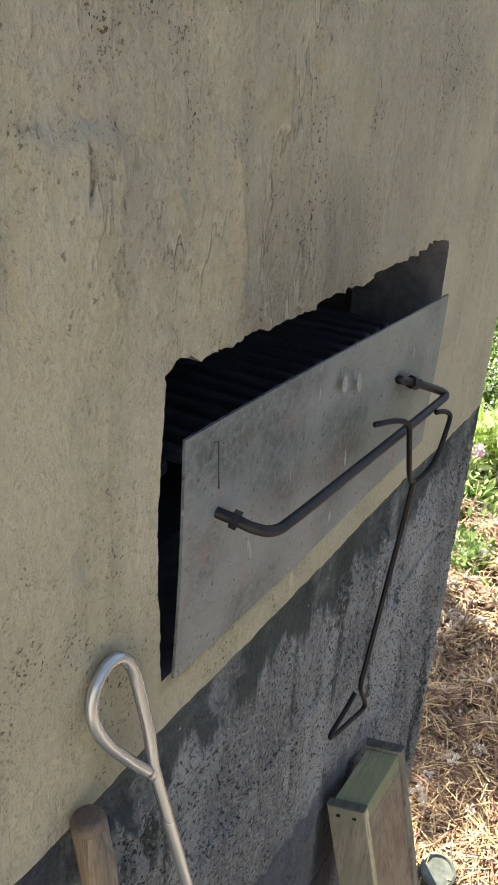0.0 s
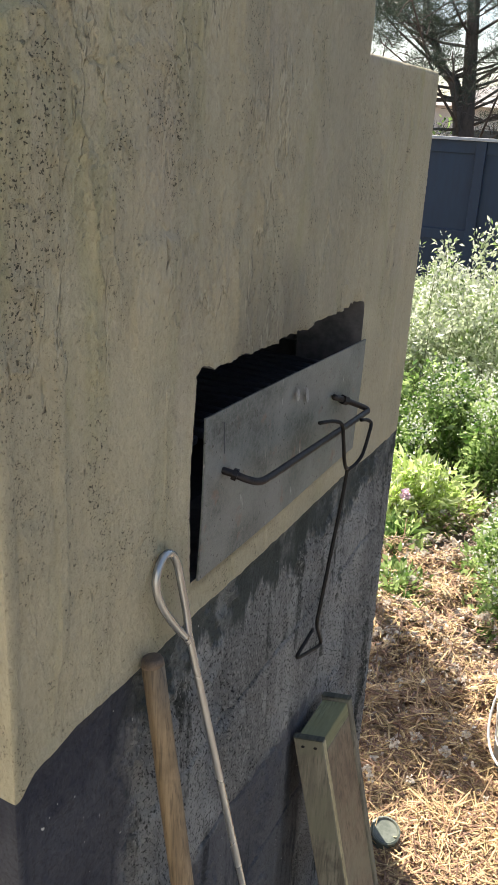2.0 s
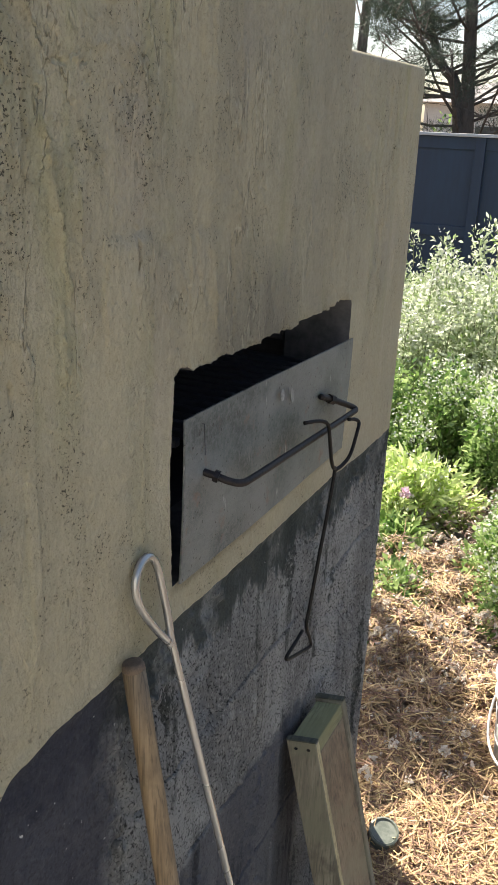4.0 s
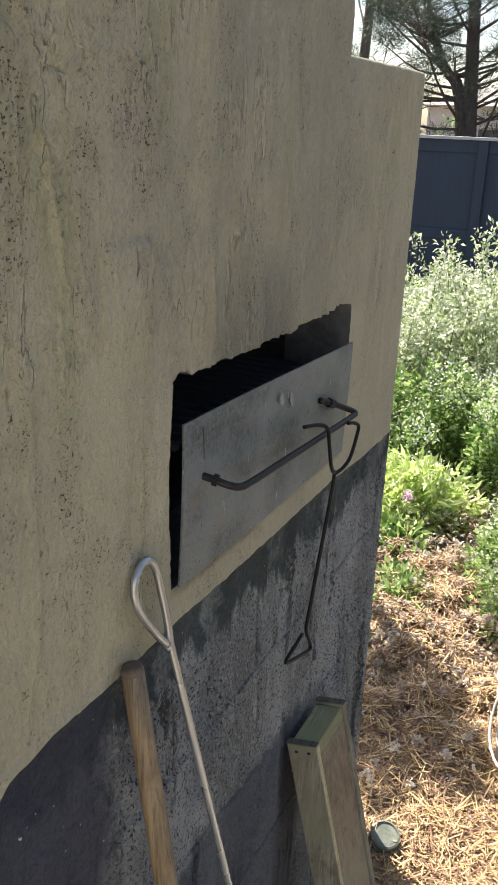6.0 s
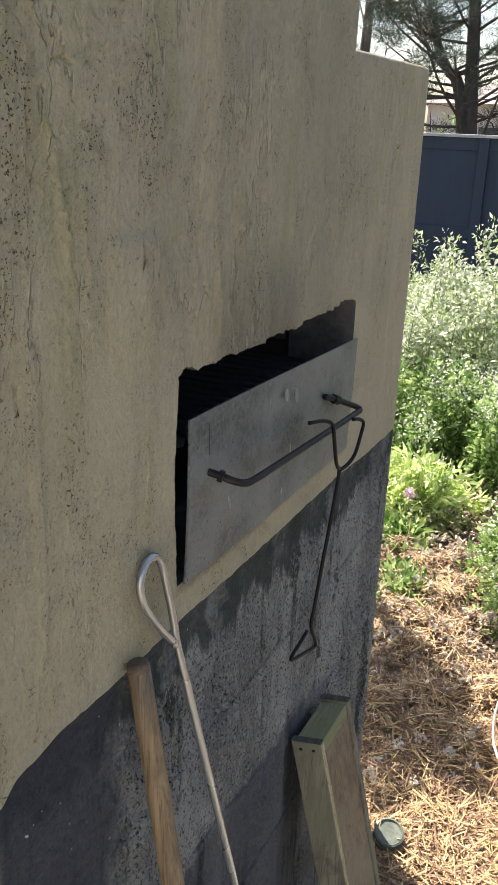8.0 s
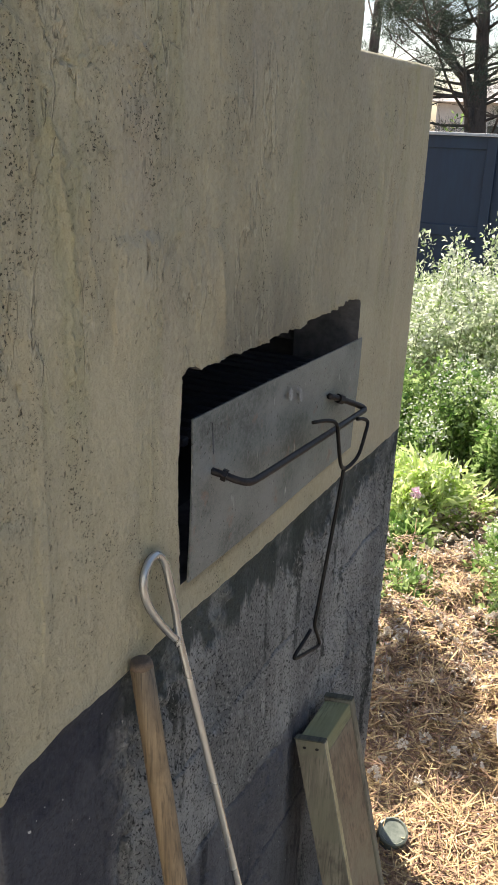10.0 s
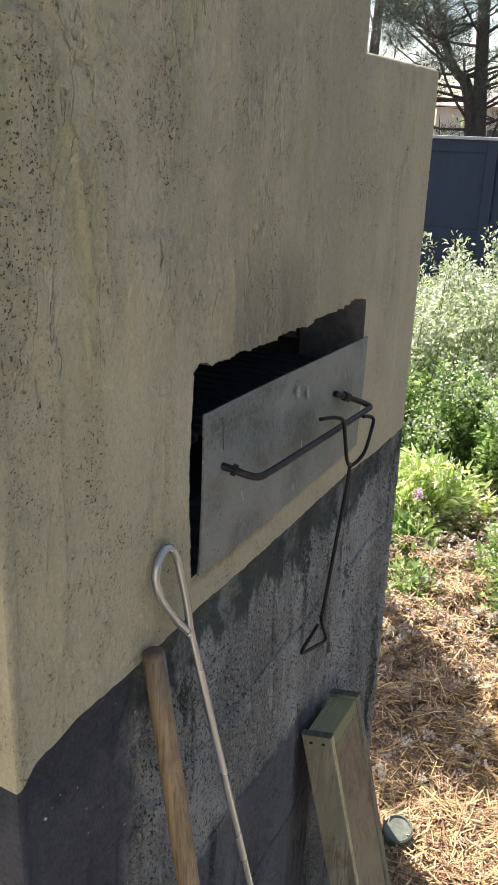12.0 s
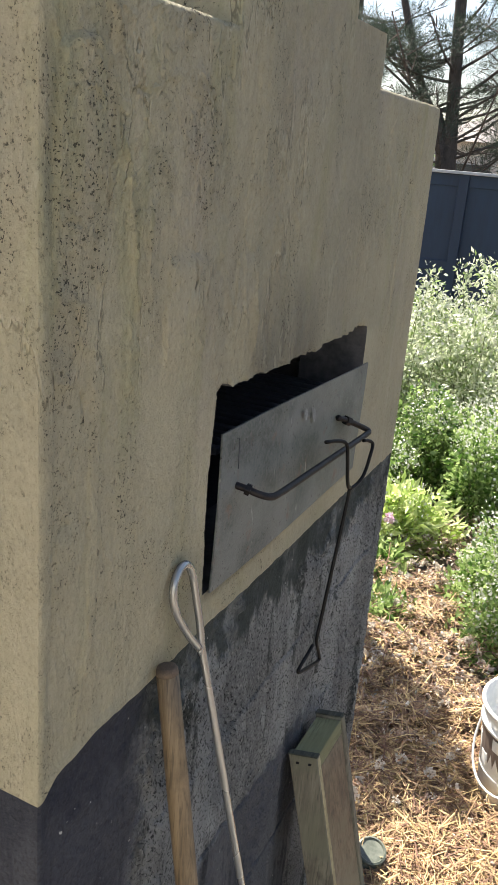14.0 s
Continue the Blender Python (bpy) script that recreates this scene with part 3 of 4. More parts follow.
def build_oven():
    oven = thing("outdoor_oven", "stepped masonry outdoor oven, khaki render over a charcoal-painted block base", "outdoor oven")
    cuts_y = sorted({0.0, LONG, HOLE[0], HOLE[1], SHOULDER_A[0], STEP_B[0], SHOULDER_B[0]})
    cuts_z = sorted({0.0, 0.30, 1.06, HOLE[2], HOLE[3], SHOULDER_B[1], SHOULDER_A[1], STEP_B[1], TOP})

    def spread(cuts, size):
        out = []
        for a, b in zip(cuts, cuts[1:]):
            out += list(np.linspace(a, b, max(2, int(round((b - a) / size(a, b))) + 1))[:-1])
        return np.array(out + [cuts[-1]])

    ys = spread(sorted(cuts_y + [0.55]), lambda a, b: 0.0018 if b < 0.56 else 0.0029)
    zs = spread(cuts_z, lambda a, b: 0.0018 if a > 1.38 else 0.0025 if a > 0.29 else 0.03)
    Y, Z = np.meshgrid(ys, zs, indexing="ij")
    dark = Z < 1.06 - 1e-6
    # bend the rows to the ragged paint line and the broken lintel
    Z2 = Z + (paint_line(Y) - 1.06) * np.exp(-((Z - 1.06) / 0.045) ** 2)
    inside = (Y > HOLE[0] - 1e-6) & (Y < HOLE[1] + 1e-6)
    Z2 = Z2 + np.where(inside, hole_top(Y) - HOLE[3], 0) * np.exp(-(np.maximum(Z - HOLE[3], 0) / 0.02) ** 2) * (Z > HOLE[3] - 1e-6)
    Y2 = Y + np.where((Z > HOLE[2] - 1e-6) & (Z < HOLE[3] + 1e-6), (fractal(90, Z * 60, Z * 0, 3) - 0.5) * 0.006 - 0.007 * np.sin(np.clip((Z - HOLE[2]) / (HOLE[3] - HOLE[2]), 0, 1) * math.pi) * (Y < 0.5), 0) * (np.exp(-(np.abs(Y - HOLE[0]) / 0.012) ** 2) * (Y < HOLE[0] + 1e-6) + np.exp(-(np.abs(Y - HOLE[1]) / 0.012) ** 2) * (Y > HOLE[1] - 1e-6))
    X = oven_relief(Y2, Z2, dark)
    # soft arrises
    for dist in (Y, LONG - Y, np.where(Y < SHOULDER_A[0] + 1e-6, SHOULDER_A[1] - Z, 1), np.where(Y > SHOULDER_B[0] - 1e-6, SHOULDER_B[1] - Z, 1)):
        X -= 0.003 * np.exp(-(np.maximum(dist, 0) / 0.0022)) * (dist >= -1e-6)
    cap = np.where(Y < SHOULDER_A[0] + 1e-6, SHOULDER_A[1] - Z, np.where(Y > SHOULDER_B[0] - 1e-6, SHOULDER_B[1] - Z, 1))
    X -= 0.0035 * np.exp(-np.maximum(cap, 0) / 0.003) * (cap >= -1e-6) * (0.6 + 0.8 * fractal(97, Y * 40, Y * 0, 3))
    # broken rim round the opening
    X -= 0.004 * np.exp(-(np.abs(Z - HOLE[3]) / 0.006)) * inside * (fractal(95, Y * 50, Y * 0, 2) > 0.45)
    ny, nz = len(ys), len(zs)
    mid_y, mid_z = (ys[:-1] + ys[1:]) / 2, (zs[:-1] + zs[1:]) / 2
    CY, CZ = np.meshgrid(mid_y, mid_z, indexing="ij")
    keep = (CZ < top_of_wall(CY)) & ~((CY > HOLE[0]) & (CY < HOLE[1]) & (CZ > HOLE[2]) & (CZ < HOLE[3]))
    front = np.stack([X, Y2, Z2], -1).reshape(-1, 3)
    for name, material, pick, label in (("render_coat", M_RENDER, keep & (CZ > 1.06), "khaki hand-trowelled render, pitted and smoke-stained"), ("painted_base", M_BASE, keep & (CZ < 1.06), "charcoal-painted rough block base")):
        ii, jj = np.nonzero(pick)
        a = ii * nz + jj
        quads = np.stack([a, a + nz, a + nz + 1, a + 1], -1)
        # edges used once are rims: they run back into the block
        ed = np.concatenate([quads[:, [0, 1]], quads[:, [1, 2]], quads[:, [2, 3]], quads[:, [3, 0]]])
        key = np.sort(ed, 1)
        code = key[:, 0].astype(np.int64) * 10 ** 7 + key[:, 1]
        _, first, count = np.unique(code, return_index=True, return_counts=True)
        rim = ed[first[count == 1]]
        used, inv = np.unique(quads.ravel(), return_inverse=True)
        verts, faces = [tuple(p) for p in front[used]], [tuple(q) for q in inv.reshape(-1, 4)]
        renum = dict(zip(used.tolist(), range(len(used))))
        hole_rim, back, reveal = set(), {}, []
        for v in np.unique(rim):
            y, z = ys[v // nz], zs[v % nz]
            in_hole = HOLE[0] - 1e-6 <= y <= HOLE[1] + 1e-6 and HOLE[2] - 1e-6 <= z <= HOLE[3] + 1e-6
            if in_hole:
                hole_rim.add(int(v))
            p = front[v]
            chain = [len(verts)]
            verts.append(tuple(p))
            for depth in ([0.02, 0.06, 0.115] if in_hole else [0.012, 0.03, 0.055, 0.085, 0.14, 0.3, DEEP]):
                k = (field(97, np.array([depth * 40 + y * 30]), np.array([z * 30]))[0] - 0.5) * 0.0025
                push = Vector((0, k if y in (0.0, LONG) else 0, k * 0.6 if z > 1.2 else 0))
                if y == 0.0:
                    push.y += 0.002 * min(depth / 0.03, 1)
                chain.append(len(verts))
                verts.append((-depth, p[1] + push.y, p[2] + push.z))
            back[int(v)] = chain
        seam = abs(zs - 1.06).argmin()
        for a, b in rim.tolist():
            if a % nz == seam and b % nz == seam:
                continue
            A, B = back[a], back[b]
            into = reveal if a in hole_rim and b in hole_rim else faces
            for k in range(min(len(A), len(B)) - 1):
                into.append((B[k], A[k], A[k + 1], B[k + 1]))
        raw(name, verts, faces, material, oven, label, smooth=True)
        if reveal:
            ids = sorted({i for q in reveal for i in q})
            low = {i: n for n, i in enumerate(ids)}
            raw("opening_reveal", [verts[i] for i in ids], [tuple(low[i] for i in q) for q in reveal], M_BRICK, oven, "smoke-darkened brick reveal of the opening")
    bm = bmesh.new()
    box(bm, (-DEEP - 0.02, 0.0, 0.0), (-DEEP, LONG, 1.74))
    part("back_wall", bm, M_RENDER, oven)
    # the firebox behind the opening
    bm = bmesh.new()
    y0, y1, z0, z1, xb = HOLE[0] - 0.03, HOLE[1] + 0.03, HOLE[2] - 0.005, 1.46, -0.66
    box(bm, (xb, y0, z0 - 0.05), (-0.02, y1, z0))
    box(bm, (xb, y0 - 0.05, z0 - 0.05), (-0.108, y0, z1))
    box(bm, (xb, y1, z0 - 0.05), (-0.108, y1 + 0.05, z1))
    box(bm, (xb - 0.05, y0 - 0.05, z0 - 0.05), (xb, y1 + 0.05, z1))
    box(bm, (xb, y0 - 0.05, z1), (-0.108, y1 + 0.05, z1 + 0.05))
    firebox = part("firebox", bm, M_SOOT, oven, "soot-blackened firebox lining")
    random.seed(4)
    for row in range(4):
        for col in range(3):
            bm = bmesh.new()
            x0 = -0.12 - col * 0.185 - (0.09 if row % 2 else 0)
            zz = z0 + 0.004 + row * 0.082
            box(bm, (x0 - 0.176, y1 - 0.018 - random.random() * 0.006, zz), (x0, y1 + 0.004, zz + 0.074), 0.004)
            part("brick", bm, M_BRICK, firebox)
    grate = thing("cooking_grate", "black iron cooking grate inside the sooty oven", "grate")
    for k in range(19):
        bm = bmesh.new()
        y = HOLE[0] + 0.015 + k * 0.0295
        box(bm, (-0.62, y, 1.262), (-0.06, y + 0.014, 1.274), 0.003)
        part("bar", bm, M_GRATE, grate)
    for x in (-0.1, -0.55):
        bm = bmesh.new()
        box(bm, (x - 0.012, y0 + 0.002, 1.248), (x + 0.012, y1 - 0.024, 1.262), 0.002)
        part("bearer", bm, M_WIRE, grate)
    return oven


build_oven()


# ---- things against the oven ----
def oven_door():
    door = thing("oven_door", "loose grey steel sheet with a bent bar handle, closing the oven", "oven door", at=(0.0, 0.0, 0.0))
    corners = [Vector(p) for p in ((0.007, 0.315, 1.139), (0.016, 0.838, 1.141), (0.0155, 0.842, 1.329), (0.000, 0.334, 1.335))]
    bm = bmesh.new()
    n = 24
    grid = []
    for k, off in enumerate((0.0, -0.0025)):
        rows = []
        for i in range(n + 1):
            u = i / n
            a, b = corners[0].lerp(corners[1], u), corners[3].lerp(corners[2], u)
            rows.append([bm.verts.new(a.lerp(b, v / 8) + Vector((off + 0.0018 * math.sin(u * 5 + v * 0.4), 0, 0))) for v in range(9)])
        grid.append(rows)
    for k in range(2):
        for i in range(n):
            for j in range(8):
                q = (grid[k][i][j], grid[k][i + 1][j], grid[k][i + 1][j + 1], grid[k][i][j + 1])
                bm.faces.new(q if k == 0 else q[::-1])
    ring = [(i, 0) for i in range(n)] + [(n, j) for j in range(8)] + [(i, 8) for i in range(n, 0, -1)] + [(0, j) for j in range(8, 0, -1)]
    for p, q in zip(ring, ring[1:] + ring[:1]):
        bm.faces.new((grid[0][p[0]][p[1]], grid[1][p[0]][p[1]], grid[1][q[0]][q[1]], grid[0][q[0]][q[1]]))
    part("panel", bm, M_STEEL, door, "scuffed grey steel sheet")
    way = [(-0.004, 0.3705, 1.262), (0.018, 0.376, 1.257), (0.033, 0.381, 1.252), (0.0435, 0.393, 1.2475), (0.0465, 0.42, 1.2455), (0.047, 0.53, 1.2395), (0.047, 0.66, 1.232), (0.0465, 0.775, 1.2255), (0.0455, 0.797, 1.225), (0.041, 0.795, 1.2295), (0.033, 0.768, 1.242), (0.024, 0.734, 1.2565), (0.017, 0.712, 1.2645)]
    handle = raw("handle", *tube(smooth_path(way, 5), 0.0047, 12), M_BAR, door, "dark bent reinforcing bar handle", True)
    for at, to in (((0.016, 0.3755, 1.2578), (0.022, 0.377, 1.2560)), ((0.0235, 0.732, 1.2572), (0.0265, 0.743, 1.2528))):
        raw("nut", *tube([at, to], 0.0078, 6), M_BAR, handle)
    raw("scratch", *tube([(0.0046, 0.3645, 1.323), (0.0050, 0.3695, 1.322), (0.0066, 0.370, 1.283)], 0.0006, 5), M_GRATE, door)
    for y, z, w, h in ((0.578, 1.302, 0.006, 0.010), (0.613, 1.292, 0.005, 0.012), (0.600, 1.303, 0.002, 0.006)):
        bm = bmesh.new()
        bmesh.ops.create_icosphere(bm, subdivisions=2, radius=1.0, matrix=Matrix.Translation((0.0118, y, z)) @ pose(0, 0, 0, 18) @ Matrix.Diagonal((0.0006, w, h, 1)))
        part("scuff", bm, M_SCUFF, door, "pale scuff mark")


oven_door()


def fire_hook():
    hook = thing("fire_hook", "thin black iron wire hook hung on the door handle", "fire hook")
    stem = [(0.040, 0.594, 1.262), (0.050, 0.622, 1.2585), (0.0575, 0.640, 1.250), (0.0585, 0.650, 1.225), (0.0575, 0.667, 1.186), (0.056, 0.683, 1.167), (0.0555, 0.692, 1.160), (0.055, 0.68, 1.11), (0.054, 0.655, 1.03), (0.053, 0.633, 0.955), (0.053, 0.624, 0.925), (0.053, 0.642, 0.893), (0.053, 0.648, 0.874), (0.053, 0.600, 0.889), (0.053, 0.553, 0.906), (0.053, 0.553, 0.914), (0.052, 0.585, 0.917), (0.051, 0.613, 0.921)]
    raw("stem", *tube(smooth_path(stem, 4), 0.0029, 8), M_WIRE, hook, "", True)
    arm = [(0.0555, 0.691, 1.160), (0.060, 0.716, 1.163), (0.064, 0.735, 1.175), (0.066, 0.750, 1.203), (0.064, 0.763, 1.217), (0.060, 0.752, 1.225), (0.056, 0.735, 1.229)]
    raw("prong", *tube(smooth_path(arm, 5), 0.0029, 8), M_WIRE, hook, "", True)


fire_hook()


def poker():
    rod = thing("fire_poker", "galvanised steel rod with a looped eye, leaning on the oven", "fire poker")
    foot, neck = Vector((0.200, 0.395, 0.055)), Vector((0.0225, 0.268, 1.098))
    loop = [neck, neck + Vector((-0.004, 0.0005, 0.028)), (0.0135, 0.2665, 1.155), (0.0085, 0.262, 1.188), (0.0065, 0.2490, 1.2060), (0.0065, 0.2310, 1.2050), (0.008, 0.2185, 1.186), (0.011, 0.2245, 1.156), (0.0165, 0.246, 1.120), (0.0225, 0.263, 1.096)]
    raw("bent_rod", *tube([foot, foot.lerp(neck, 0.3), foot.lerp(neck, 0.6), foot.lerp(neck, 0.9)] + smooth_path(loop, 6), 0.0048, 14), M_GALV, rod, "", True)
    bm = bmesh.new()
    bmesh.ops.create_icosphere(bm, subdivisions=2, radius=0.0058, matrix=Matrix.Translation((0.0232, 0.266, 1.093)) @ Matrix.Diagonal((0.8, 1.0, 1.5, 1)))
    part("weld", bm, M_GALV, rod, "", True)


poker()


def pole():
    top, foot = Vector((0.0127, 0.2052, 1.100)), Vector((0.155, 0.233, 0.05))
    way = (foot - top).normalized()
    pts = [top - way * 0.001, top, top + way * 0.003, top + way * 0.008] + [top.lerp(foot, k / 12) for k in range(1, 13)]
    rad = [0.0088, 0.0110, 0.0124, 0.0129] + [0.0130 + 0.0004 * k + 0.0003 * math.sin(k * 1.7) for k in range(12)]
    ob = thing("tool_handle", "round weathered wooden tool handle leaning against the oven", "tool handle")
    raw("shaft", *tube(pts[3:], rad[3:], 18), M_POLE, ob, "", True)
    raw("worn_end", *tube(pts[:4], rad[:4], 18), M_POLE_END, ob, "dark rounded end", True)


pole()


def board_box():
    """A narrow upright timber box section: two edge boards, a top piece and inset faces."""
    boxy = thing("timber_box", "upright weathered timber box, greenish with age, leaning against the oven", "timber box")
    a, b, d = Vector((0.006, 0.693, 0.638)), Vector((0.054, 0.711, 0.635)), Vector((0.059, 0.846, 0.645))
    down = Vector((0.23, 0.02, -1.0)).normalized()
    u, v = (b - a).normalized(), (d - b).normalized()
    wu, wv, h = (b - a).length, (d - b).length, 0.60

    def slab(name, u0, u1, v0, v1, h0, h1, material, label=""):
        bm = bmesh.new()
        box(bm, (u0, v0, h0), (u1, v1, h1), 0.0018)
        m = Matrix(((u.x, v.x, down.x, a.x), (u.y, v.y, down.y, a.y), (u.z, v.z, down.z, a.z), (0, 0, 0, 1)))
        for w in bm.verts:
            w.co = m @ w.co
        bmesh.ops.recalc_face_normals(bm, faces=bm.faces)
        part(name, bm, material, boxy, label)

    slab("edge_board", 0, wu, 0, 0.014, 0, h, M_TREATED, "grey-green edge board")
    slab("edge_board", 0, wu, wv - 0.014, wv, 0, h, M_TREATED)
    slab("top_piece", 0.002, wu - 0.003, 0.0145, wv - 0.0145, 0.004, 0.03, M_ENDGREEN, "mossy green top piece")
    slab("cheek", wu - 0.012, wu - 0.0035, 0.0145, wv - 0.0145, 0.031, h, M_PANEL, "brown inset panel")
    slab("cheek", 0.002, 0.012, 0.0145, wv - 0.0145, 0.031, h, M_PANEL)
    slab("worn_edge", wu - 0.002, wu + 0.001, 0.0015, 0.0125, 0.002, h, M_EDGE, "pale worn edge")
    for across in (0.012, 0.034):
        slab("nail_head", across, across + 0.006, -0.0008, 0.0004, 0.012, 0.016, M_WIRE, "dark rusted nail head")
    slab("cap_strip", -0.001, wu + 0.001, -0.0012, 0.0128, -0.0035, -0.0004, M_STRIP)
    slab("cap_strip", -0.001, wu + 0.001, wv - 0.0128, wv + 0.0012, -0.0035, -0.0004, M_STRIP)


board_box()


def pot():
    p = thing("lidded_pot", "small weathered grey-green plastic pot with a round lid", "pot")
    lean = pose(0.088, 1.145, 0.034, 16, 10, 0)
    bm = bmesh.new()
    revolve(bm, [(0.030, 0), (0.037, 0.008), (0.035, 0.035), (0.032, 0.055)], 24, lean)
    part("body", bm, M_POT, p, "", True)
    bm = bmesh.new()
    revolve(bm, [(0.033, 0.055), (0.0355, 0.058), (0.0355, 0.065), (0.031, 0.067), (0.028, 0.063), (0.012, 0.062), (0.001, 0.062)], 24, lean)
    part("lid", bm, M_POT, p)
    bm = bmesh.new()
    box(bm, (-0.035, -0.085, 0.0), (0.04, -0.03, 0.022), 0.005, lean @ pose(0.01, 0, 0, 0, 0, 14))
    box(bm, (-0.008, -0.10, 0.02), (0.006, -0.025, 0.032), 0.004, lean @ pose(0.022, 0, 0, 0, 0, -20))
    part("foot", bm, M_POT, p)


pot()


def bucket():
    c = (0.395, 1.575, 0.035)
    p = thing("bucket", "white plastic bucket with a brown printed label, standing on the straw", "bucket", at=c)
    bm = bmesh.new()
    revolve(bm, [(0.115, 0), (0.119, 0.004), (0.127, 0.10), (0.131, 0.10), (0.131, 0.106), (0.128, 0.108), (0.140, 0.235), (0.147, 0.237), (0.147, 0.246), (0.142, 0.248), (0.146, 0.285), (0.152, 0.287), (0.153, 0.296), (0.149, 0.299), (0.143, 0.296), (0.140, 0.24), (0.124, 0.03), (0.002, 0.028)], 48)
    part("shell", bm, M_BUCKET, p, "", True)
    bm = bmesh.new()
    revolve(bm, [(0.132, 0.17), (0.1325, 0.172), (0.002, 0.172)], 40)
    part("water", bm, M_WATER, p, "still grey water")

    def patch(name, a0, a1, z0, z1, material, proud):
        verts, faces = [], []
        for i in range(13):
            ang = radians(a0 + (a1 - a0) * i / 12)
            for z in (z0, z1):
                for r in (0.0004, proud):
                    rr = 0.128 + (z - 0.108) / 0.127 * 0.012 + r
                    verts.append((rr * math.cos(ang), rr * math.sin(ang), z))
        for i in range(12):
            k = i * 4
            faces += [(k + 1, k + 5, k + 7, k + 3), (k + 3, k + 7, k + 6, k + 2), (k, k + 4, k + 5, k + 1)]
        faces += [(0, 1, 3, 2), (48, 50, 51, 49)]
        return raw(name, verts, faces, material, p)

    tagged(patch("label", 165, 275, 0.112, 0.232, M_LABEL, 0.0012), "brown printed label")
    for a, z in ((172, 0.192), (188, 0.165), (205, 0.125), (226, 0.19), (240, 0.14)):
        patch("label_patch", a, a + 12, z, z + 0.034, M_BUCKET, 0.0022)
    arc = [(-0.150 * math.cos(t), -0.150 * math.sin(t) - 0.0, 0.25 - 0.19 * math.sin(t) * 0.9) for t in [math.pi * k / 20 for k in range(21)]]
    turn = pose(0, 0, 0, 0, 0, -35)
    raw("bail", *tube([turn @ Vector(q) for q in arc], 0.0035, 8), M_BUCKET, p, "white wire bail hanging down", True)


bucket()


# ---- ground ----
def ground():
    n = 90
    s = np.linspace(-1, 1, n)
    ax = np.sign(s) * (np.abs(s) ** 4.0) * 300 + s * 6
    X, Yg = np.meshgrid(ax, ax + 1.5, indexing="ij")
    Zg = 0.014 + (fractal(7, X * 2.5 + 50, Yg * 2.5 + 50, 4) - 0.5) * 0.05 * np.exp(-((X / 12) ** 2)) * (step(Yg, 0.9, 1.6))
    verts = np.stack([X, Yg, Zg], -1).reshape(-1, 3)
    faces = [(i * n + j, (i + 1) * n + j, (i + 1) * n + j + 1, i * n + j + 1) for i in range(n - 1) for j in range(n - 1)]
    ob = raw("ground", [tuple(v) for v in verts], faces, M_GROUND, None, "", True)
    tagged(ob, "brown soil and mulch of a garden bed", "ground", kind="structure")


ground()


def scatter(name, count, x0, x1, y0, y1, size, thick, material, label, seed, density=None, up=0.35, z0=0.03, pile=0.02, blunt=False):
    """Many loose flat-sided slivers lying about, as one object."""
    rng = np.random.RandomState(seed)
    x, y = rng.uniform(x0, x1, count), rng.uniform(y0, y1, count)
    if density:
        ok = rng.rand(count) < density(x, y)
        x, y = x[ok], y[ok]
    k = len(x)
    ln = rng.uniform(size[0], size[1], k) / 2
    yaw, tip = rng.uniform(0, 2 * np.pi, k), rng.normal(0, up, k)
    d = np.stack([np.cos(yaw) * np.cos(tip), np.sin(yaw) * np.cos(tip), np.sin(tip)], -1)
    s = np.stack([-np.sin(yaw), np.cos(yaw), rng.normal(0, 0.3, k)], -1)
    s /= np.linalg.norm(s, axis=1)[:, None]
    w = rng.uniform(thick[0], thick[1], k)[:, None] / 2
    z = z0 + rng.rand(k) * pile + np.abs(d[:, 2]) * ln * 0.6 + (fractal(7, x * 2.5 + 50, y * 2.5 + 50, 4) - 0.5) * 0.05
    z += np.maximum(fractal(8, x * 15 + 60, y * 15 + 60, 3) - 0.42, 0) * 0.22 * step(y, 1.3, 1.7)
    c = np.stack([x, y, z], -1)
    n = np.cross(d, s)
    bow = n * (ln * rng.uniform(-0.12, 0.2, k))[:, None]
    a, b, m = c - d * ln[:, None], c + d * ln[:, None], c + bow
    if blunt:
        skew = s * w * rng.uniform(0.3, 1.0, (k, 1))
        v = np.stack([a - s * w, a + skew, b + s * w, b - skew, m + n * w * 0.55], 1).reshape(-1, 3)
        tris, each = ((0, 1, 4), (1, 2, 4), (2, 3, 4), (3, 0, 4), (0, 3, 2), (0, 2, 1)), 5
    if not blunt:
        # bent stalks: two ends and a middle, each with a ridge
        m = m + s * (ln * rng.uniform(-0.22, 0.22, k))[:, None]
        v = np.stack([q + o for q in (a, m, b) for o in (s * w, n * w * 0.7, -s * w)], 1).reshape(-1, 3)
        tris = ((0, 3, 4), (0, 4, 1), (1, 4, 5), (1, 5, 2), (3, 6, 7), (3, 7, 4), (4, 7, 8), (4, 8, 5))
        each = 9
    base = np.arange(k)[:, None] * each
    f = np.concatenate([base + np.array([q]) for q in tris])
    mesh = bpy.data.meshes.new(name)
    mesh.vertices.add(len(v))
    mesh.vertices.foreach_set("co", v.ravel())
    mesh.loops.add(len(f) * 3)
    mesh.loops.foreach_set("vertex_index", f.ravel())
    mesh.polygons.add(len(f))
    mesh.polygons.foreach_set("loop_start", np.arange(len(f)) * 3)
    mesh.update(calc_edges=True)
    ob = link(name, mesh, material)
    return tagged(ob, label, "ground cover", kind="stuff")


def bed_edge(x, y):
    return ((y > 0.955 + 0.42 * x + 0.03 * np.sin(x * 31)) & ((x > 0.03) | (y > 1.20)) & (y < 3.3)) * 1.0


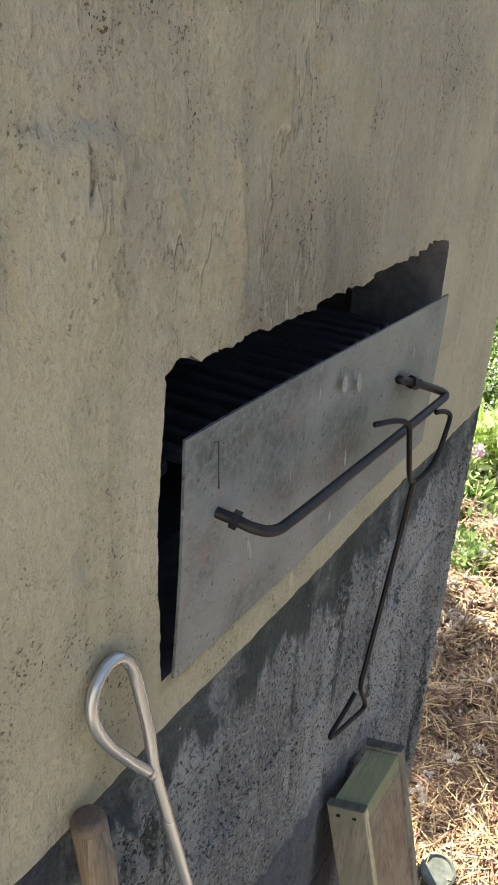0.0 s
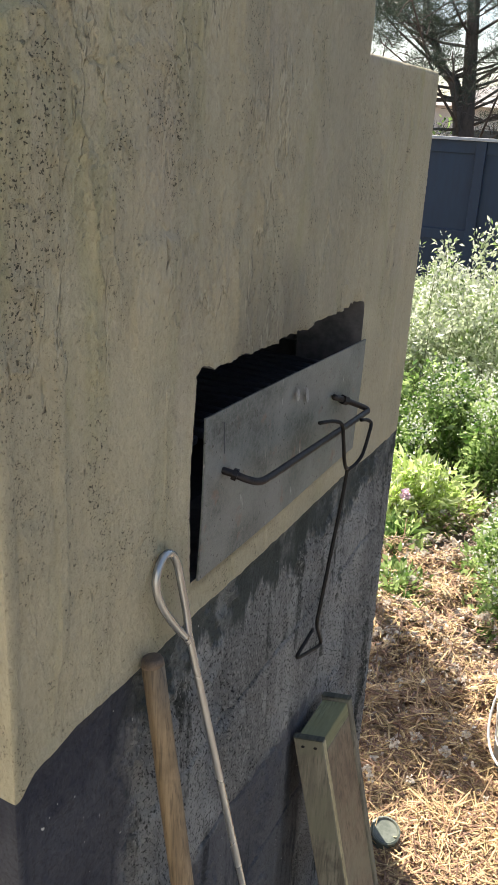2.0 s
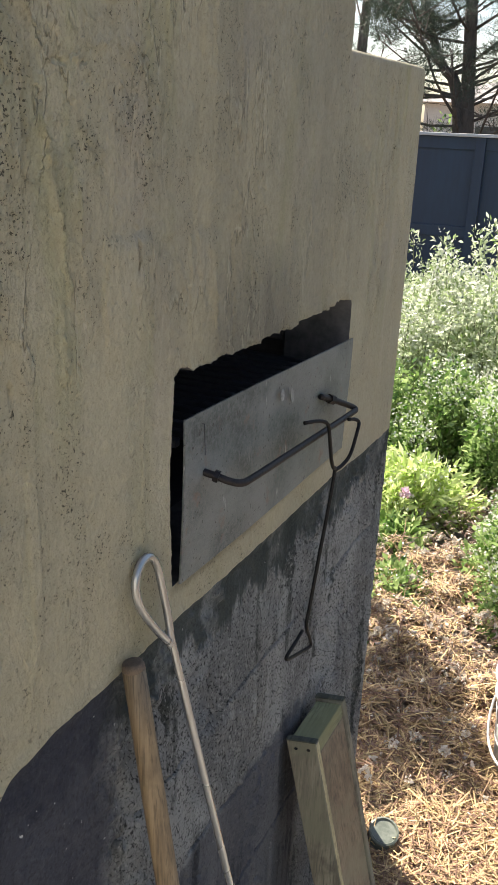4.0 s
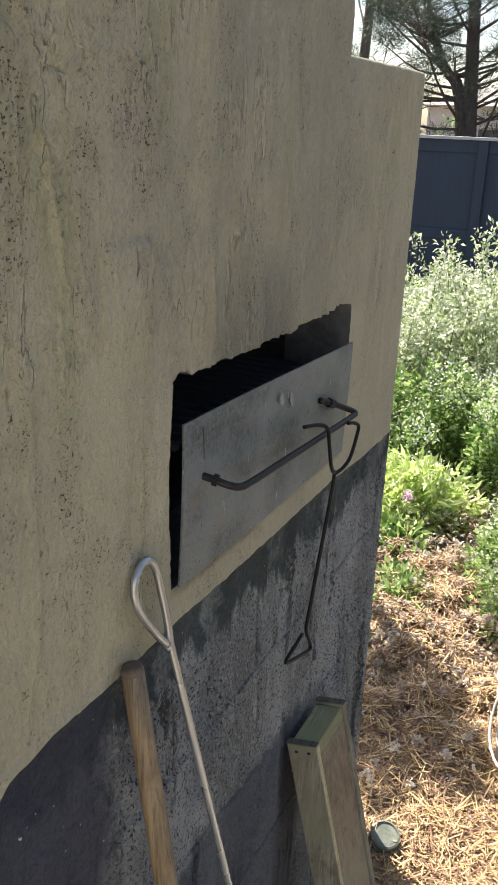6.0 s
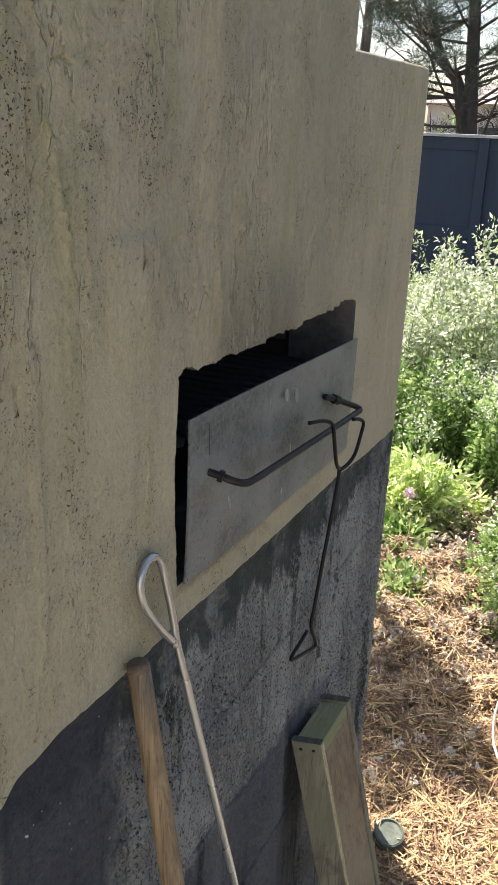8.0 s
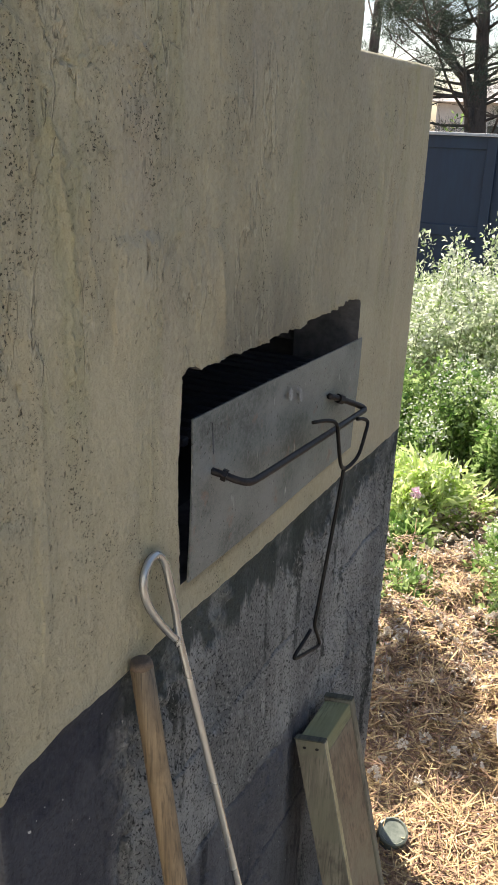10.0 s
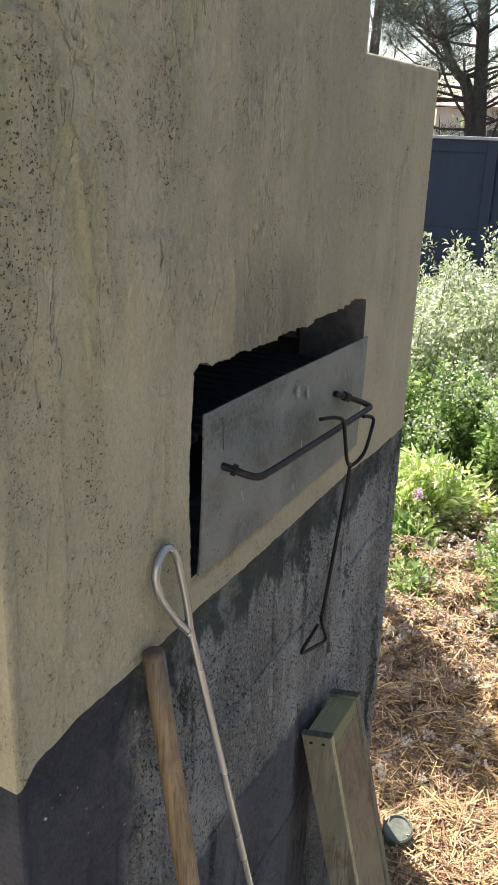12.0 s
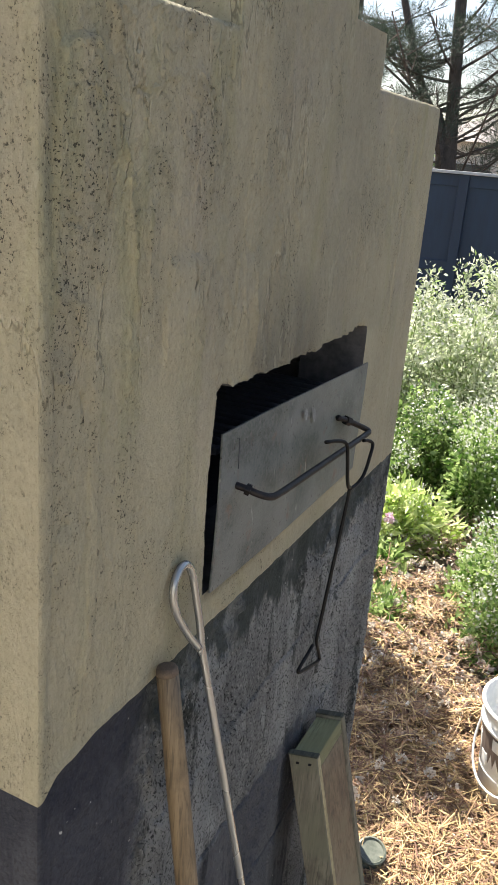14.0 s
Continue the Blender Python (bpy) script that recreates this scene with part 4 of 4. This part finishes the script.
scatter("straw", 58000, -0.35, 0.95, 0.97, 2.6, (0.035, 0.120), (0.0018, 0.0042), M_STRAW, "loose dry golden straw mulch", 3, lambda x, y: bed_edge(x, y) * np.where(y < 1.8, 1.0, 0.38) * (1 - 0.85 * step(y + x * 0.3, 1.98, 2.12) * step(x, 0.0, 0.12)), 0.22, 0.03, 0.028)
scatter("wood_chips", 5200, -0.7, 1.0, 1.25, 3.4, (0.010, 0.022), (0.008, 0.016), M_CHIP, "bleached wood chips", 4, lambda x, y: bed_edge(x, y) * np.where(y < 1.5, 0.12, 0.8), 0.7, 0.045, 0.02, True)
scatter("leaf_litter", 11000, -0.8, 1.0, 1.4, 3.5, (0.012, 0.038), (0.004, 0.012), M_LITTER, "brown leaf litter among the straw", 5, lambda x, y: bed_edge(x, y) * np.where(y < 1.3, 0.12, 0.9), 0.5, 0.045, 0.02, True)


def pavement():
    """Irregular flagstones beside the oven."""
    pav = thing("pavement", "irregular buff flagstone paving with sandy joints", "paving", kind="structure")
    rng = random.Random(5)
    # rows reaching back out of view are added to bounce light on the oven
    for i in range(-3, 6):
        for j in range(14):
            cx, cy = 0.14 + i * 0.27 + (0.12 if j % 2 else 0), 1.0 - j * 0.25
            if cx < 0.1 and cy > -0.12:
                continue
            bm = bmesh.new()
            k = 9
            ring = []
            for q in range(k):
                ang = 2 * math.pi * q / k + rng.uniform(-0.15, 0.15)
                sx, sy = math.cos(ang), math.sin(ang)
                g = 1 / max(abs(sx), abs(sy)) ** 0.75
                ring.append((cx + sx * g * 0.115 * rng.uniform(0.93, 1.08), cy + sy * g * 0.105 * rng.uniform(0.93, 1.08)))
            zt = 0.036 + rng.uniform(-0.003, 0.004)
            lo = [bm.verts.new((x, y, 0.0)) for x, y in ring]
            hi = [bm.verts.new((x, y, zt - 0.005)) for x, y in ring]
            cap = [bm.verts.new((cx + (x - cx) * 0.955, cy + (y - cy) * 0.955, zt)) for x, y in ring]
            for q in range(k):
                r = (q + 1) % k
                bm.faces.new((lo[q], lo[r], hi[r], hi[q]))
                bm.faces.new((hi[q], hi[r], cap[r], cap[q]))
            bm.faces.new(cap)
            part("flagstone", bm, M_STONE, pav)


def bounce_wall():
    """An unseen wall behind the walker, added to bounce sunlight and close the yard."""
    bm = bmesh.new()
    box(bm, (-3.5, -2.9, 0.0), (4.5, -2.65, 2.75), 0.01)
    tagged(part("bounce_wall_south", bm, M_BOUNCE), "plain cream wall, unseen, added to bounce sunlight", "wall", kind="structure")


bounce_wall()

# ---- fence ----
FY = 7.5


def fence():
    f = thing("fence", "navy-painted panel fence with a pale capping", "fence", at=(0, 0, 0))

    def piece(name, lo, hi, material=M_FENCE, label="", bevel=0.004):
        bm = bmesh.new()
        box(bm, lo, hi, bevel)
        part(name, bm, material, f, label)

    # unseen side run of fence, added to close off the yard
    for k in range(6):
        y = FY - 1.5 * (k + 1)
        piece("unseen_post", (4.84, y - 0.045, 0.0), (4.93, y + 0.045, 1.575))
        piece("unseen_panel", (4.87, y + 0.046, 0.05), (4.89, y + 1.454, 1.55), bevel=0)
        piece("unseen_capping", (4.82, y, 1.5755), (4.94, y + 1.5, 1.602), M_CAP)
    for k in range(-4, 6):
        x = -1.20 + 1.5 * k
        piece("post", (x - 0.045, FY - 0.03, 0.0), (x + 0.045, FY + 0.06, 1.575))
        piece("top_rail", (x + 0.045, FY - 0.012, 1.47), (x + 1.455, FY + 0.03, 1.575))
        piece("middle_rail", (x + 0.045, FY - 0.012, 0.72), (x + 1.455, FY + 0.03, 0.815))
        piece("bottom_rail", (x + 0.045, FY - 0.012, 0.06), (x + 1.455, FY + 0.03, 0.15))
        piece("panel", (x + 0.045, FY + 0.004, 0.05), (x + 1.455, FY + 0.022, 1.53), bevel=0)
        piece("capping", (x - 0.0, FY - 0.05, 1.5755), (x + 1.5, FY + 0.07, 1.602), M_CAP, "pale capping")


fence()


# ---- planting ----
def leaf_cloud(name, centres, count, size, material, parent, seed, wide=0.45, droop=0.2, ups=0.4):
    """Single leaves, folded along the midrib, round many centres (x, y, z, rx, ry, rz)."""
    rng = np.random.RandomState(seed)
    cen = np.array(centres, float)
    vol = cen[:, 3] * cen[:, 4] * cen[:, 5]
    pick = rng.choice(len(cen), count, p=vol / vol.sum())
    d = rng.normal(0, 1, (count, 3))
    d /= np.linalg.norm(d, axis=1)[:, None]
    r = rng.rand(count) ** 0.30
    p = cen[pick, :3] + d * cen[pick, 3:] * r[:, None] * (0.8 + 0.35 * rng.rand(count))[:, None]
    p[:, 2] = np.maximum(p[:, 2], 0.03)
    way = d * 0.7 + rng.normal(0, 0.6, (count, 3))
    way[:, 2] += ups
    way /= np.linalg.norm(way, axis=1)[:, None]
    side = np.cross(way, rng.normal(0, 1, (count, 3)))
    side /= np.linalg.norm(side, axis=1)[:, None]
    nor = np.cross(side, way)
    ln = rng.uniform(size[0], size[1], count)[:, None]
    w = ln * wide * rng.uniform(0.7, 1.2, count)[:, None] / 2
    tip = p + way * ln - np.array([0, 0, 1]) * ln * droop * rng.rand(count)[:, None]
    mid = p + way * ln * 0.45
    v = np.stack([p, mid + side * w + nor * w * 0.35, mid, mid - side * w + nor * w * 0.35, tip], 1).reshape(-1, 3)
    base = np.arange(count)[:, None] * 5
    f = np.concatenate([base + np.array([q]) for q in ((0, 2, 1), (0, 3, 2), (1, 2, 4), (2, 3, 4))])
    mesh = bpy.data.meshes.new(name)
    mesh.vertices.add(len(v))
    mesh.vertices.foreach_set("co", v.ravel())
    mesh.loops.add(len(f) * 3)
    mesh.loops.foreach_set("vertex_index", f.ravel())
    mesh.polygons.add(len(f))
    mesh.polygons.foreach_set("loop_start", np.arange(len(f)) * 3)
    mesh.update(calc_edges=True)
    return link(name, mesh, material, parent)


def shrub(name, label, at, spread, height, leaves, size, material, seed, blooms=None, clumps=26, wide=0.45, spikes=0):
    """Stems from the root, clumps of leaves at their ends, and a few shoots that stand out."""
    rng = random.Random(seed)
    ob = thing(name, label, "shrub", at=(at[0], at[1], 0.0))
    centres, verts, faces = [], [], []
    for k in range(clumps):
        ang, rad = rng.uniform(0, 2 * math.pi), math.sqrt(rng.random())
        top = height * (1 - 0.55 * rad ** 2) * rng.uniform(0.72, 1.05)
        x, y = math.cos(ang) * rad * spread[0], math.sin(ang) * rad * spread[1]
        s = rng.uniform(0.75, 1.25) * 0.2 * (spread[0] + spread[1]) / 2 + 0.04
        centres.append((x, y, top - s * 0.7, s, s, s * 0.8))
        centres.append((x * 1.02, y * 1.02, (top - s) * 0.55, s * 1.1, s * 1.1, top * 0.35 + 0.02))
        v, f = tube(smooth_path([(x * 0.15, y * 0.15, 0.0), (x * 0.5, y * 0.5, top * 0.4), (x, y, top - s * 0.6)], 3), 0.0024, 5)
        faces += [tuple(i + len(verts) for i in q) for q in f]
        verts += v
    for k in range(spikes):
        ang, rad = rng.uniform(0, 2 * math.pi), math.sqrt(rng.random())
        x, y = math.cos(ang) * rad * spread[0], math.sin(ang) * rad * spread[1]
        z = height * (1 - 0.5 * rad ** 2)
        out = Vector((rng.uniform(-0.9, 0.9), rng.uniform(-0.9, 0.9), 1)).normalized() * rng.uniform(0.08, 0.19)
        v, f = tube([(x, y, z - 0.15), (x + out.x * 0.5, y + out.y * 0.5, z + out.z * 0.5), (x + out.x, y + out.y, z + out.z)], [0.0026, 0.002, 0.0012], 4)
        faces += [tuple(i + len(verts) for i in q) for q in f]
        verts += v
        for q in range(8):
            g = -0.2 + q * 0.16
            centres.append((x + out.x * g, y + out.y * g, z + out.z * g, 0.05, 0.05, 0.055))
    tagged(raw("stem_growth", verts, faces, M_STEM, ob), kind="stuff")
    tagged(leaf_cloud("foliage", centres, leaves, size, material, ob, seed, wide), kind="stuff")
    # white petal cards: small flowers, and stand-ins for glints on sunlit leaves
    if blooms:
        tagged(leaf_cloud("blossom", [(x, y, z + sz * 0.5, sx, sy, sz) for x, y, z, sx, sy, sz in centres[::2]], blooms[0], blooms[1], blooms[2], ob, seed + 1, 0.9), kind="stuff")
    return ob


shrub("silvery_shrub", "tall silvery-leaved shrub in full sun before the fence", (-0.95, 5.4), (0.70, 0.6), 0.92, 24000, (0.022, 0.055), M_SILVER, 11, None, 44, 0.36, 16)
shrub("silvery_shrub", "tall silvery-leaved shrub in full sun before the fence", (0.35, 5.5), (0.8, 0.7), 1.20, 24000, (0.022, 0.055), M_SILVER, 12, None, 44, 0.36, 18)
shrub("silvery_shrub", "spreading silvery-leaved shrub with upright pale shoots", (-0.36, 4.5), (0.66, 0.5), 1.10, 38000, (0.020, 0.050), M_SILVER, 13, (3500, (0.012, 0.024), M_WHITE), 46, 0.44, 34)
shrub("leafy_shrub", "low green shrub dotted with small white flowers", (-0.16, 3.62), (0.5, 0.36), 0.60, 15000, (0.018, 0.045), M_GREEN, 14, (4200, (0.008, 0.018), M_WHITE), 30, 0.55, 4)
shrub("leafy_shrub", "low green shrub dotted with small white flowers", (0.55, 3.2), (0.5, 0.5), 0.60, 13000, (0.018, 0.045), M_GREEN, 15, (4200, (0.008, 0.018), M_WHITE), 30, 0.55, 4)
shrub("leafy_shrub", "green shrub with dark shaded leaves behind the oven", (-0.75, 3.7), (0.45, 0.4), 0.52, 9000, (0.02, 0.05), M_GREEN, 16, None, 24, 0.5, 3)
shrub("lime_perennial", "bright lime-green sunlit perennial clump", (-0.44, 3.02), (0.30, 0.24), 0.36, 6500, (0.03, 0.08), M_LIME, 17, (500, (0.008, 0.018), M_WHITE), 22, 0.28)
shrub("lime_perennial", "small green perennial at the edge of the straw", (-0.235, 2.12), (0.12, 0.30), 0.20, 2400, (0.02, 0.055), M_GREEN, 18, (160, (0.007, 0.015), M_WHITE), 18, 0.4)
shrub("leafy_shrub", "low green shrub spilling over the garden bed", (0.34, 2.54), (0.36, 0.36), 0.50, 19000, (0.014, 0.036), M_GREEN, 19, (4800, (0.008, 0.017), M_WHITE), 34, 0.55)


shrub("leafy_perennial", "small dark green perennial beside the pink flower", (-0.40, 2.66), (0.15, 0.13), 0.17, 900, (0.03, 0.07), M_GREEN, 20, None, 10, 0.42)


def flower():
    f = thing("pink_flower", "pink flower on a green stem among lime leaves", "flower", at=(-0.362, 2.82, 0.015))
    raw("stem", *tube([(0, 0, 0), (0.005, 0, 0.08), (0, 0.005, 0.18)], 0.0025, 6), M_GREEN, f)
    leaf_cloud("bloom", [(0, 0.005, 0.195, 0.014, 0.014, 0.020)], 70, (0.012, 0.024), M_PINK, f, 8, 0.7)


flower()


def fallen_blossom():
    """Small pale tufts of petals dropped on the mulch below the shrubs."""
    rng = random.Random(77)
    tufts = []
    while len(tufts) < 620:
        x, y = rng.uniform(-0.5, 0.75), rng.uniform(1.25, 3.1)
        if rng.random() > (0.25 if y < 1.75 else 1.0):
            continue
        z = 0.058 + float(fractal(7, np.array([x * 2.5 + 50]), np.array([y * 2.5 + 50]), 4)[0] - 0.5) * 0.05
        z += max(float(fractal(8, np.array([x * 15 + 60]), np.array([y * 15 + 60]), 3)[0]) - 0.42, 0) * 0.22
        r = rng.uniform(0.005, 0.012)
        tufts.append((x, y, z + r * 0.4, r, r, r * 0.8))
    tagged(leaf_cloud("fallen_blossom", tufts, 14000, (0.006, 0.013), M_FALLEN, None, 78, 1.1), "pale fallen blossom scattered over the mulch", "petals", kind="stuff")


fallen_blossom()


def pine(at, height, girth, lean, seed, stems=1, clear=2.0, limbs=26, needles=9000, label="tall dark pine with bare lower limbs beyond the fence"):
    rng = random.Random(seed)
    ob = thing("pine_tree", label, "tree", at=(at[0], at[1], 0))
    tips = []
    for s in range(stems):
        lx, ly = lean[s]
        verts, faces = [], []
        fork = height * 0.195 if s == 1 else 0.0
        path = smooth_path([(-0.13 if s == 1 else 0, 0, fork - (0.25 if s == 1 else 0)), (lx * 0.12, ly * 0.12, fork + height * (0.05 if s == 1 else 0.14)), (lx * 0.32 if s == 1 else lx * 0.5, ly * 0.5, height * (0.34 if s == 1 else 0.45)), (lx, ly, height * (1 - 0.1 * s))], 7)
        g = girth * (1 - 0.3 * s)
        v, f = tube(path, [g * (1 - 0.85 * i / (len(path) - 1)) + 0.01 for i in range(len(path))], 10)
        raw("trunk", v, f, M_BARK, ob, "", True)
        for k in range(limbs):
            t = rng.uniform(clear / height, 0.97)
            i = min(int(t * (len(path) - 1)), len(path) - 2)
            p = path[i].lerp(path[i + 1], t * (len(path) - 1) - i)
            ang, ln = rng.uniform(0, 2 * math.pi), rng.uniform(0.5, 1.0) * height * 0.26 * (1.15 - t)
            ln = max(ln, 0.5)
            out = Vector((math.cos(ang), math.sin(ang), rng.uniform(0.0, 0.9)))
            q = [p, p + out * ln * 0.45 + Vector((0, 0, -0.05 * ln)), p + out * ln + Vector((0, 0, rng.uniform(-0.05, 0.2) * ln))]
            lv, lf = tube(smooth_path(q, 3), [0.014 * girth / 0.1 * (1 - j / 7.5) + 0.003 for j in range(7)], 5)
            faces += [tuple(n + len(verts) for n in fc) for fc in lf]
            verts += lv
            for w in range(9):
                u = rng.uniform(0.3, 1.0)
                b = q[0].lerp(q[2], u)
                e = b + Vector((rng.uniform(-1, 1), rng.uniform(-1, 1), rng.uniform(-0.35, 0.6))) * ln * 0.28
                lv, lf = tube([b, b.lerp(e, 0.5) + Vector((0, 0, 0.03)), e], [0.008, 0.006, 0.003], 4)
                faces += [tuple(n + len(verts) for n in fc) for fc in lf]
                verts += lv
                s2 = rng.uniform(0.07, 0.15)
                if rng.random() < 0.42:
                    tips.append((*e, s2 * 1.5, s2 * 1.5, s2 * 0.8))
        tagged(raw("limb_growth", verts, faces, M_BARK, ob), kind="stuff")
    tagged(leaf_cloud("needle_growth", tips, needles, (0.06, 0.115), M_NEEDLE, ob, seed, 0.045, 0.1), kind="stuff")
    return ob


pine((-1.73, 9.6), 8.5, 0.108, ((-0.55, 0.2), (-2.4, 0.6)), 21, 2, 0.9, 32, 90000, "forked dark pine with bare lower limbs beyond the fence")
pine((-0.3, 12.5), 9.0, 0.10, ((-0.2, 0.2),), 22, 1, 1.5, 34, 50000)
pine((-4.4, 13.0), 9.5, 0.12, ((0.3, 0.1),), 23, 1, 1.2, 30, 40000)


def shade_tree(at, height, seed):
    # unseen tree, placed so that its crown dapples the straw with shade
    rng = random.Random(seed)
    ob = thing("shade_tree", "small leafy tree, unseen behind the oven, added for dappled shade", "tree", at=(at[0], at[1], 0))
    raw("trunk", *tube(smooth_path([(0, 0, 0), (0.03, 0.02, height * 0.3), (-0.02, 0.04, height * 0.65), (0, 0, height * 0.9)], 5), [0.045 - 0.0018 * k for k in range(16)], 9), M_BARK, ob, "", True)
    verts, faces, tips = [], [], []
    for k in range(11):
        ang, z0 = rng.uniform(0, 2 * math.pi), rng.uniform(0.66, 0.86) * height
        out = Vector((math.cos(ang), math.sin(ang), rng.uniform(0.1, 0.6))) * rng.uniform(0.2, 0.6)
        p = Vector((0, 0, z0))
        v, f = tube([p, p + out * 0.5 + Vector((0, 0, 0.04)), p + out], [0.014, 0.009, 0.004], 5)
        faces += [tuple(i + len(verts) for i in q) for q in f]
        verts += v
        for u in (0.65, 1.0):
            tips.append((*(p + out * u), 0.10, 0.10, 0.06))
    tagged(raw("limb_growth", verts, faces, M_BARK, ob), kind="stuff")
    tagged(leaf_cloud("foliage", tips, 3600, (0.03, 0.075), M_GREEN, ob, seed, 0.5), kind="stuff")


shade_tree((-1.47, 2.84), 3.2, 41)


def far_house():
    h = thing("house", "distant cream house with a grey roof beyond the pines", "house", at=(0, 0, 0))
    bm = bmesh.new()
    box(bm, (-9, 34, 0), (6, 42, 2.5))
    part("wall", bm, M_HOUSE, h)
    bm = bmesh.new()
    v = [bm.verts.new(p) for p in ((-9.5, 33.5, 2.5), (6.5, 33.5, 2.5), (6.5, 42.5, 2.5), (-9.5, 42.5, 2.5), (-6, 38, 3.7), (3, 38, 3.7))]
    for q in ((0, 1, 5, 4), (2, 3, 4, 5), (1, 2, 5), (3, 0, 4), (3, 2, 1, 0)):
        bm.faces.new([v[i] for i in q])
    part("roof", bm, M_ROOF, h)
    for x in (-7, -3.6, -0.5, 2.8):
        bm = bmesh.new()
        box(bm, (x, 33.94, 0.7), (x + 1.4, 33.99, 1.7), 0.01)
        part("window", bm, M_GLASS, h)


far_house()
shrub("hedge_shrub", "rough green hedge shrub beyond the fence", (-3.2, 13.5), (1.6, 0.9), 1.75, 6000, (0.06, 0.14), M_GREEN, 31, None, 30, 0.45, 8)
shrub("hedge_shrub", "rough green hedge shrub beyond the fence", (-0.6, 14.0), (1.7, 0.9), 1.7, 6000, (0.06, 0.14), M_GREEN, 32, None, 30, 0.45, 8)
pavement()
